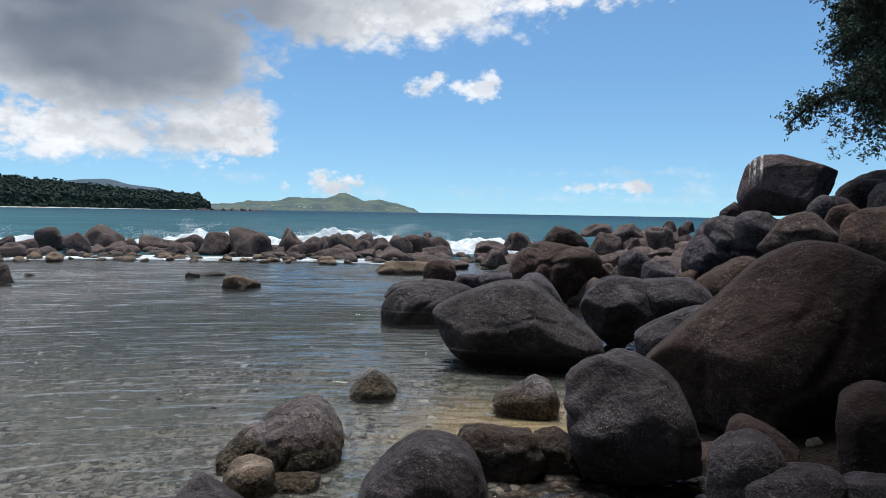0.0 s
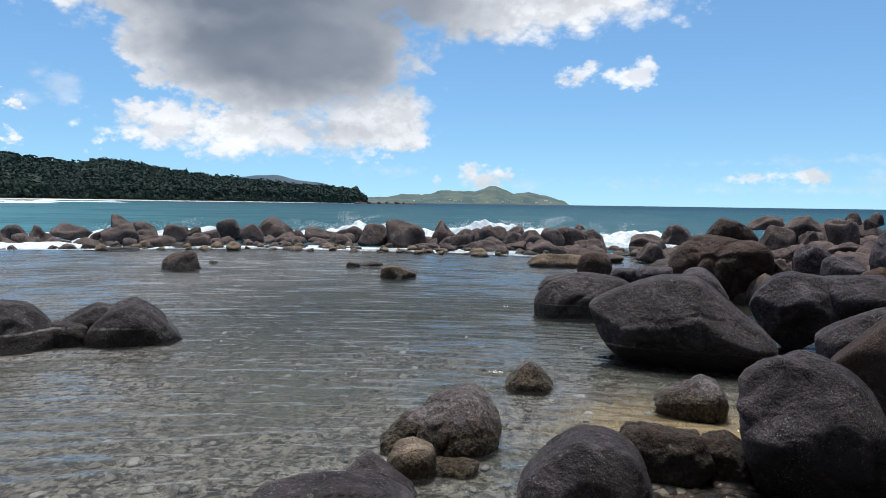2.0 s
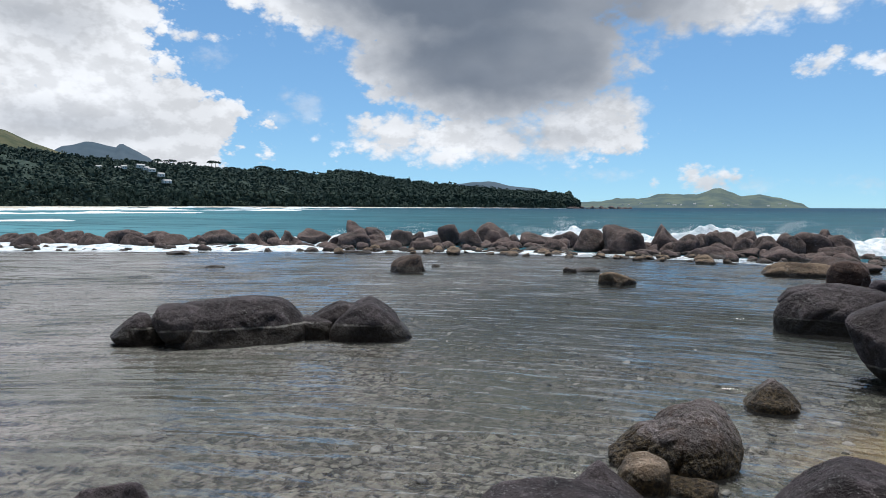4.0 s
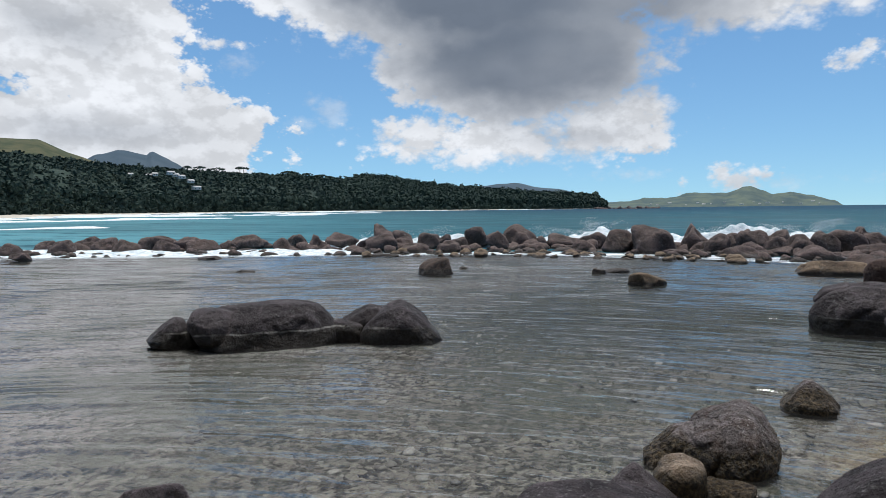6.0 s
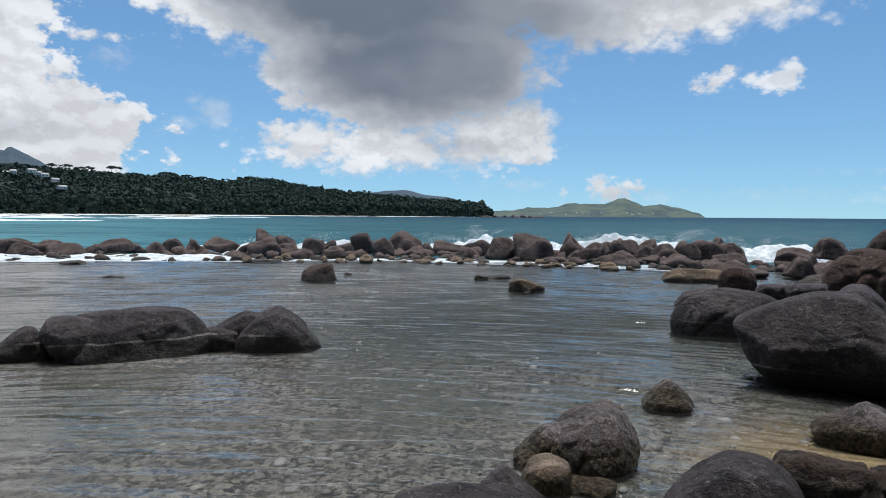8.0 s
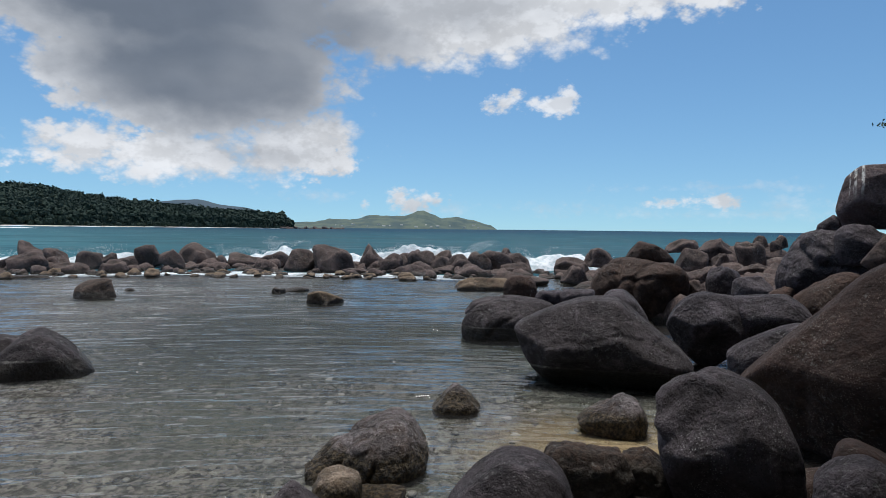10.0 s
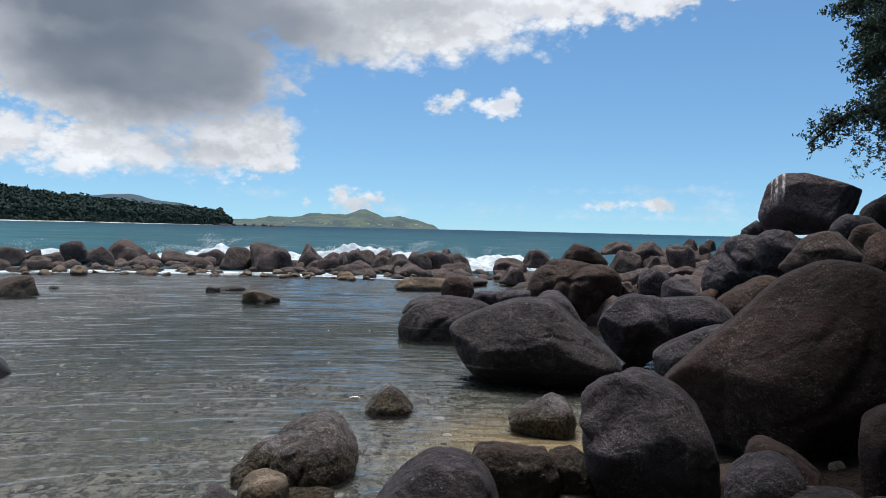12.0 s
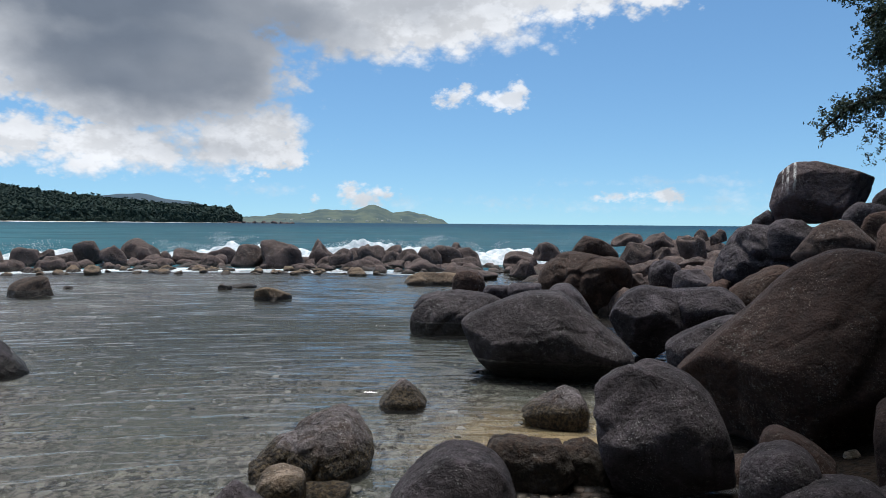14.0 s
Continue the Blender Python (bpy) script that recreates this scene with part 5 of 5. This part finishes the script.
def island_stone(name, a, b, c):
    m, g = material(name)
    at = g.position()
    tone = g.n.new("ShaderNodeNewGeometry").outputs["Random Per Island"]
    col = g.mix(g.smooth(tone, 0.0, 0.8), a, b)
    col = g.mix(g.smooth(tone, 0.80, 0.97), col, c)
    col = g.mix(g.smooth(g.noise(at, 60.0, 4.0, 0.7), 0.4, 0.7, 0.0, 0.6), col, a)
    g.surface(g.principled(col, 0.6, g.bump(g.noise(at, 50.0, 4.0), 0.4, 0.01), 0.35).outputs[0])
    return m


COBBLE = island_stone("submerged_cobble", (0.12, 0.112, 0.095), (0.22, 0.207, 0.178), (0.34, 0.32, 0.28))
# brown gravel, its tones lowered to paint in the shade between boulders
GRAVEL = island_stone("brown_gravel", (0.018, 0.012, 0.009), (0.070, 0.042, 0.026), (0.24, 0.20, 0.15))
pebbles("submerged_cobbles", 700, lambda r: (r.uniform(-6.5, 1.6), 3.2 + 6.0 * r.uniform(0, 1) ** 1.6), (0.014, 0.05), COBBLE, "rounded cobbles under the clear shallow water", 31, -0.35)
pebbles("gravel", 2600, lambda r: (r.uniform(0.0, 2.6), r.uniform(2.6, 4.9)), (0.012, 0.05), GRAVEL, "wet reddish-brown pebbles between the boulders", 32)


# ---- trees ----
def tube(points, radii, sides=9):
    verts, faces = [], []
    for k, (p, r) in enumerate(zip(points, radii)):
        ahead = np.subtract(points[min(k + 1, len(points) - 1)], points[max(k - 1, 0)])
        ahead = ahead / np.linalg.norm(ahead)
        side = np.cross(ahead, (0.31, 0.87, 0.38))
        side /= np.linalg.norm(side)
        up = np.cross(ahead, side)
        for a in range(sides):
            t = 2 * math.pi * a / sides
            verts.append(np.array(p) + r * (math.cos(t) * side + math.sin(t) * up))
    for k in range(len(points) - 1):
        for a in range(sides):
            b = (a + 1) % sides
            faces.append((k * sides + a, k * sides + b, (k + 1) * sides + b, (k + 1) * sides + a))
    return np.array(verts), faces


def tree(base, height, spread, low, seed, sprays, leaf, label, limbs=16, lean=(0, 0)):
    """Tapered trunk, drooping limbs, and a crown of many small leaf sprays along them."""
    rng = np.random.default_rng(seed)
    root = tagged(new("tree"), label, "tree", "trees on the shore")
    root.location = base
    n = 9
    line = [(lean[0] * (k / n) ** 1.5 + 0.12 * math.sin(k * 1.3 + seed), lean[1] * (k / n) ** 1.5 + 0.10 * math.cos(k * 1.7), height * k / n) for k in range(n + 1)]
    wide = height * 0.030
    v, f = tube(line, [wide * (1.7 if k == 0 else 1) * (1 - 0.88 * k / n) for k in range(n + 1)], 12)
    part("trunk", mesh_object("trunk", v, f, BARK), root)
    verts, faces, count = [], [], 0
    stems = []
    for k in range(limbs):
        s = (k + rng.uniform(0, 0.9)) / limbs
        z = low + (height - low) * s
        a = k * 2.4 + rng.uniform(-0.4, 0.4)
        reach = spread * (1 - 0.55 * s) * rng.uniform(0.72, 1.10)
        i = z / height
        cx, cy = lean[0] * i ** 1.5, lean[1] * i ** 1.5
        limb = []
        for t in np.linspace(0, 1, 6):
            limb.append((cx + math.cos(a) * reach * t, cy + math.sin(a) * reach * t, z + reach * (0.30 * math.sin(t * 2.2) - 0.22 * t * t) + 0.05 * rng.normal()))
        v, f = tube(limb, [wide * 0.32 * (1 - 0.85 * t) * (1 - 0.5 * s) + 0.006 for t in np.linspace(0, 1, 6)], 6)
        part("limb", mesh_object("limb", v, f, BARK), root)
        stems.append(np.array(limb))
    for k in range(sprays):
        limb = stems[rng.integers(0, limbs)]
        t = rng.uniform(0.05, 1) ** 0.85 * 4.999
        i = int(t)
        at = limb[i] + (limb[i + 1] - limb[i]) * (t - i) + np.clip(rng.normal(0, 1, 3), -1.6, 1.6) * np.array([0.15, 0.15, 0.13]) * spread * 0.5
        if k % 5 < 2:
            at = limb[0] + np.clip(rng.normal(0, 1, 3), -1.5, 1.5) * np.array([0.34, 0.34, 0.20]) * spread
        way = rng.normal(0, 1, 3) + np.array([0, 0, -0.5])
        way /= np.linalg.norm(way)
        twig = rng.uniform(3.0, 6.0) * leaf
        middle = at + np.outer(np.arange(14) / 13 * twig, way) + rng.normal(0, 1, (14, 3)) * leaf * 0.75
        d1 = rng.normal(0, 1, (14, 3))
        d1 /= np.linalg.norm(d1, axis=1, keepdims=True)
        d2 = np.cross(d1, rng.normal(0, 1, (14, 3)))
        d2 /= np.linalg.norm(d2, axis=1, keepdims=True)
        size = leaf * rng.uniform(0.6, 1.2, (14, 1))
        verts.append(np.stack([middle - d1 * size, middle - d2 * size * 0.45, middle + d1 * size, middle + d2 * size * 0.45], 1).reshape(-1, 3))
    verts = np.concatenate(verts)
    faces = np.arange(len(verts)).reshape(-1, 4).tolist()
    part("crown", mesh_object("crown", verts.tolist(), faces, LEAF, False), root)
    return root


tree((7.52, 10.9, 1.9), 9.5, 1.80, 1.3, 41, 34000, 0.032, "dark green drooping tree on the rocks", 64)


def wooded_bank():
    """Unseen trees added behind the path, which close the place and hold off the sky on that side."""
    rng = np.random.default_rng(51)
    shapes = [blob(rng, 2) for _ in range(8)]
    verts, faces, n = [], [], 0
    for k in range(1100):
        a = radians(rng.uniform(47, 272))
        up = rng.uniform(0.0, 1.0)
        r = rng.uniform(8.0, 11.0) - 4.6 * up * up
        size = rng.uniform(0.7, 1.5)
        p, f = shapes[k % 8]
        c = np.array([r * math.sin(a) * 1.15, r * math.cos(a) * 0.8 - 1.2, 0.6 + 11.5 * up])
        # overhanging clumps added out of view to darken the right foreground
        if k % 3 == 0:
            a = radians(rng.uniform(47, 115))
            r = rng.uniform(4.8, 8.0)
            c = np.array([r * math.sin(a), r * math.cos(a), 2.6 + 0.9 * abs(8.0 - r) + rng.uniform(0, 4.0)])
        if k % 9 == 1:
            # unseen boughs added overhead to shade the right-hand boulders
            a = radians(rng.uniform(24, 60))
            r = rng.uniform(4.2, 7.2)
            size *= 0.75
            c = np.array([r * math.sin(a), r * math.cos(a), rng.uniform(6.8, 9.2)])
        verts.append(p * size * np.array([1.0, 1.0, 0.8]) + c)
        faces.extend(tuple(v + n for v in face) for face in f)
        n += len(p)
    tagged(mesh_object("wooded_bank", np.concatenate(verts), faces, FOREST), "unseen dark green trees added behind the shore to block sky light", "trees", "", "stuff")


wooded_bank()


# ---- trees, houses and rocks far off ----
HOUSE_WALL = plain_material("white_house_wall", (0.60, 0.59, 0.56), (0.72, 0.71, 0.68), 0.5)
HOUSE_ROOF = plain_material("pale_sheet_roof", (0.40, 0.38, 0.36), (0.52, 0.50, 0.48), 0.5)


def polar(az, slope, r):
    return r * math.sin(az), r * math.cos(az), 1.75 + slope * r


def skyline_tree(az, slope, r, tall, wide, flat, seed, label):
    """A tree standing up from the ridge: slim trunk and a ragged crown of many small clumps."""
    rng = np.random.default_rng(seed)
    x, y, z = polar(az, slope, r)
    root = tagged(new("ridge_tree"), label, "tree", "trees on the ridge")
    root.location = (x, y, z - tall)
    v, f = tube([(0, 0, 0), (0.2, 0, tall * 0.5), (0.1, 0, tall * 0.95)], [tall * 0.03, tall * 0.022, tall * 0.01], 7)
    part("trunk", mesh_object("trunk", v, f, BARK), root)
    p0, f0 = sphere(1)
    verts, faces, n = [], [], 0
    for k in range(46):
        if flat:
            a, q = rng.uniform(0, 6.28), math.sqrt(rng.uniform(0, 1))
            c = np.array([math.cos(a) * q * wide, math.sin(a) * q * wide, tall * (0.90 - 0.10 * q * q) + rng.normal(0, 0.03) * tall])
            size = np.array([wide * 0.20, wide * 0.20, tall * 0.045]) * rng.uniform(0.6, 1.2)
        else:
            h = rng.uniform(0.15, 1)
            a, q = rng.uniform(0, 6.28), rng.uniform(0.3, 1)
            c = np.array([math.cos(a) * q * wide * (1.05 - h), math.sin(a) * q * wide * (1.05 - h), tall * h])
            size = np.array([wide * 0.22, wide * 0.22, tall * 0.06]) * rng.uniform(0.6, 1.2) * (1.25 - h * 0.8)
        verts.append(p0 * size + c)
        faces.extend(tuple(q2 + n for q2 in face) for face in f0)
        n += len(p0)
    part("crown", mesh_object("crown", np.concatenate(verts), faces, FOREST, False), root)


for k, (az, v) in enumerate([(-0.922, 0.066), (-0.906, 0.066), (-0.882, 0.064), (-0.853, 0.066), (-0.848, 0.065), (-0.787, 0.060), (-0.776, 0.058), (-0.760, 0.057), (-0.741, 0.055), (-0.729, 0.053)]):
    skyline_tree(az, v - 0.003, 960, 15, 6.0 + 1.6 * (k % 3), True, 60 + k, "tall flat-crowned tree rising above the ridge")
for k, (az, v, tall) in enumerate([(-0.577, 0.044, 16), (-0.588, 0.039, 11), (-0.43, 0.027, 12), (-0.345, 0.024, 10), (-0.50, 0.031, 9), (-0.54, 0.034, 8)]):
    skyline_tree(az, v, 960, tall, tall * 0.2, False, 80 + k, "slim dark conifer rising above the ridge")


def house(az, slope, r, w, d, h, turn):
    x, y, z = polar(az, slope, r)
    root = tagged(new("house"), "small white house among the trees on the slope", "house", "houses on the hillside")
    root.matrix_world = pose(x, y, z, 0, 0, turn)
    box = [(sx * w / 2, sy * d / 2, sz * h) for sz in (0, 1) for sy in (-1, 1) for sx in (-1, 1)]
    part("wall", mesh_object("wall", box, [(0, 1, 5, 4), (2, 6, 7, 3), (0, 4, 6, 2), (1, 3, 7, 5), (4, 5, 7, 6), (0, 2, 3, 1)], HOUSE_WALL, False), root)
    e, t = 0.4, h * 0.55
    v = [(-w / 2 - e, -d / 2 - e, h), (w / 2 + e, -d / 2 - e, h), (w / 2 + e, d / 2 + e, h), (-w / 2 - e, d / 2 + e, h), (-w / 2, 0, h + t), (w / 2, 0, h + t)]
    part("roof", mesh_object("roof", v, [(0, 1, 5, 4), (2, 3, 4, 5), (0, 4, 3), (1, 2, 5), (0, 3, 2, 1)], HOUSE_ROOF, False), root)
    for k in (-1, 1):
        q = [(k * w * 0.25 + a * 0.5, -d / 2 - 0.03, h * 0.3 + b * h * 0.4) for a, b in ((-1, 0), (1, 0), (1, 1), (-1, 1))]
        part("window", mesh_object("window", q, [(0, 1, 2, 3)], BARK, False), root)


for az, v, w in [(-0.971, 0.046, 4), (-0.963, 0.048, 4), (-0.943, 0.050, 6), (-0.937, 0.047, 5), (-0.930, 0.045, 6), (-0.918, 0.039, 5), (-0.911, 0.030, 7), (-0.993, 0.047, 4)]:
    house(az, v, 640, w, 5, 2.2, math.degrees(-az) + w * 3)
for k in range(16):
    az = -0.27 + 0.014 * k + 0.006 * math.sin(k * 5)
    house(az, 0.0016 + 0.0016 * (1 + math.sin(k * 3.7)), 2770, 5 + 4 * (k % 3), 5, 2.4, math.degrees(-az) + 20 * math.sin(k))
for k in range(14):
    az = -0.345 + 0.0065 * k
    x, y, z = polar(az, 0, 780 + 6 * math.sin(k * 2.1))
    rock(x, y, -1.0, 7 + 3 * math.sin(k * 1.7), 5, 3.0 + math.sin(k * 2.9), 20 * k, "barrier", 3, "dark rocks off the tip of the headland")
for x, y, s in ((2.76, 4.95, 0.07), (2.93, 4.78, 0.06)):
    rock(x, y, float(ground_height(x, y)) + 0.02, s * 1.7, s, s, 30 * s, "pale", 3, "small pale yellow stone among the dark boulders", cuts=4)
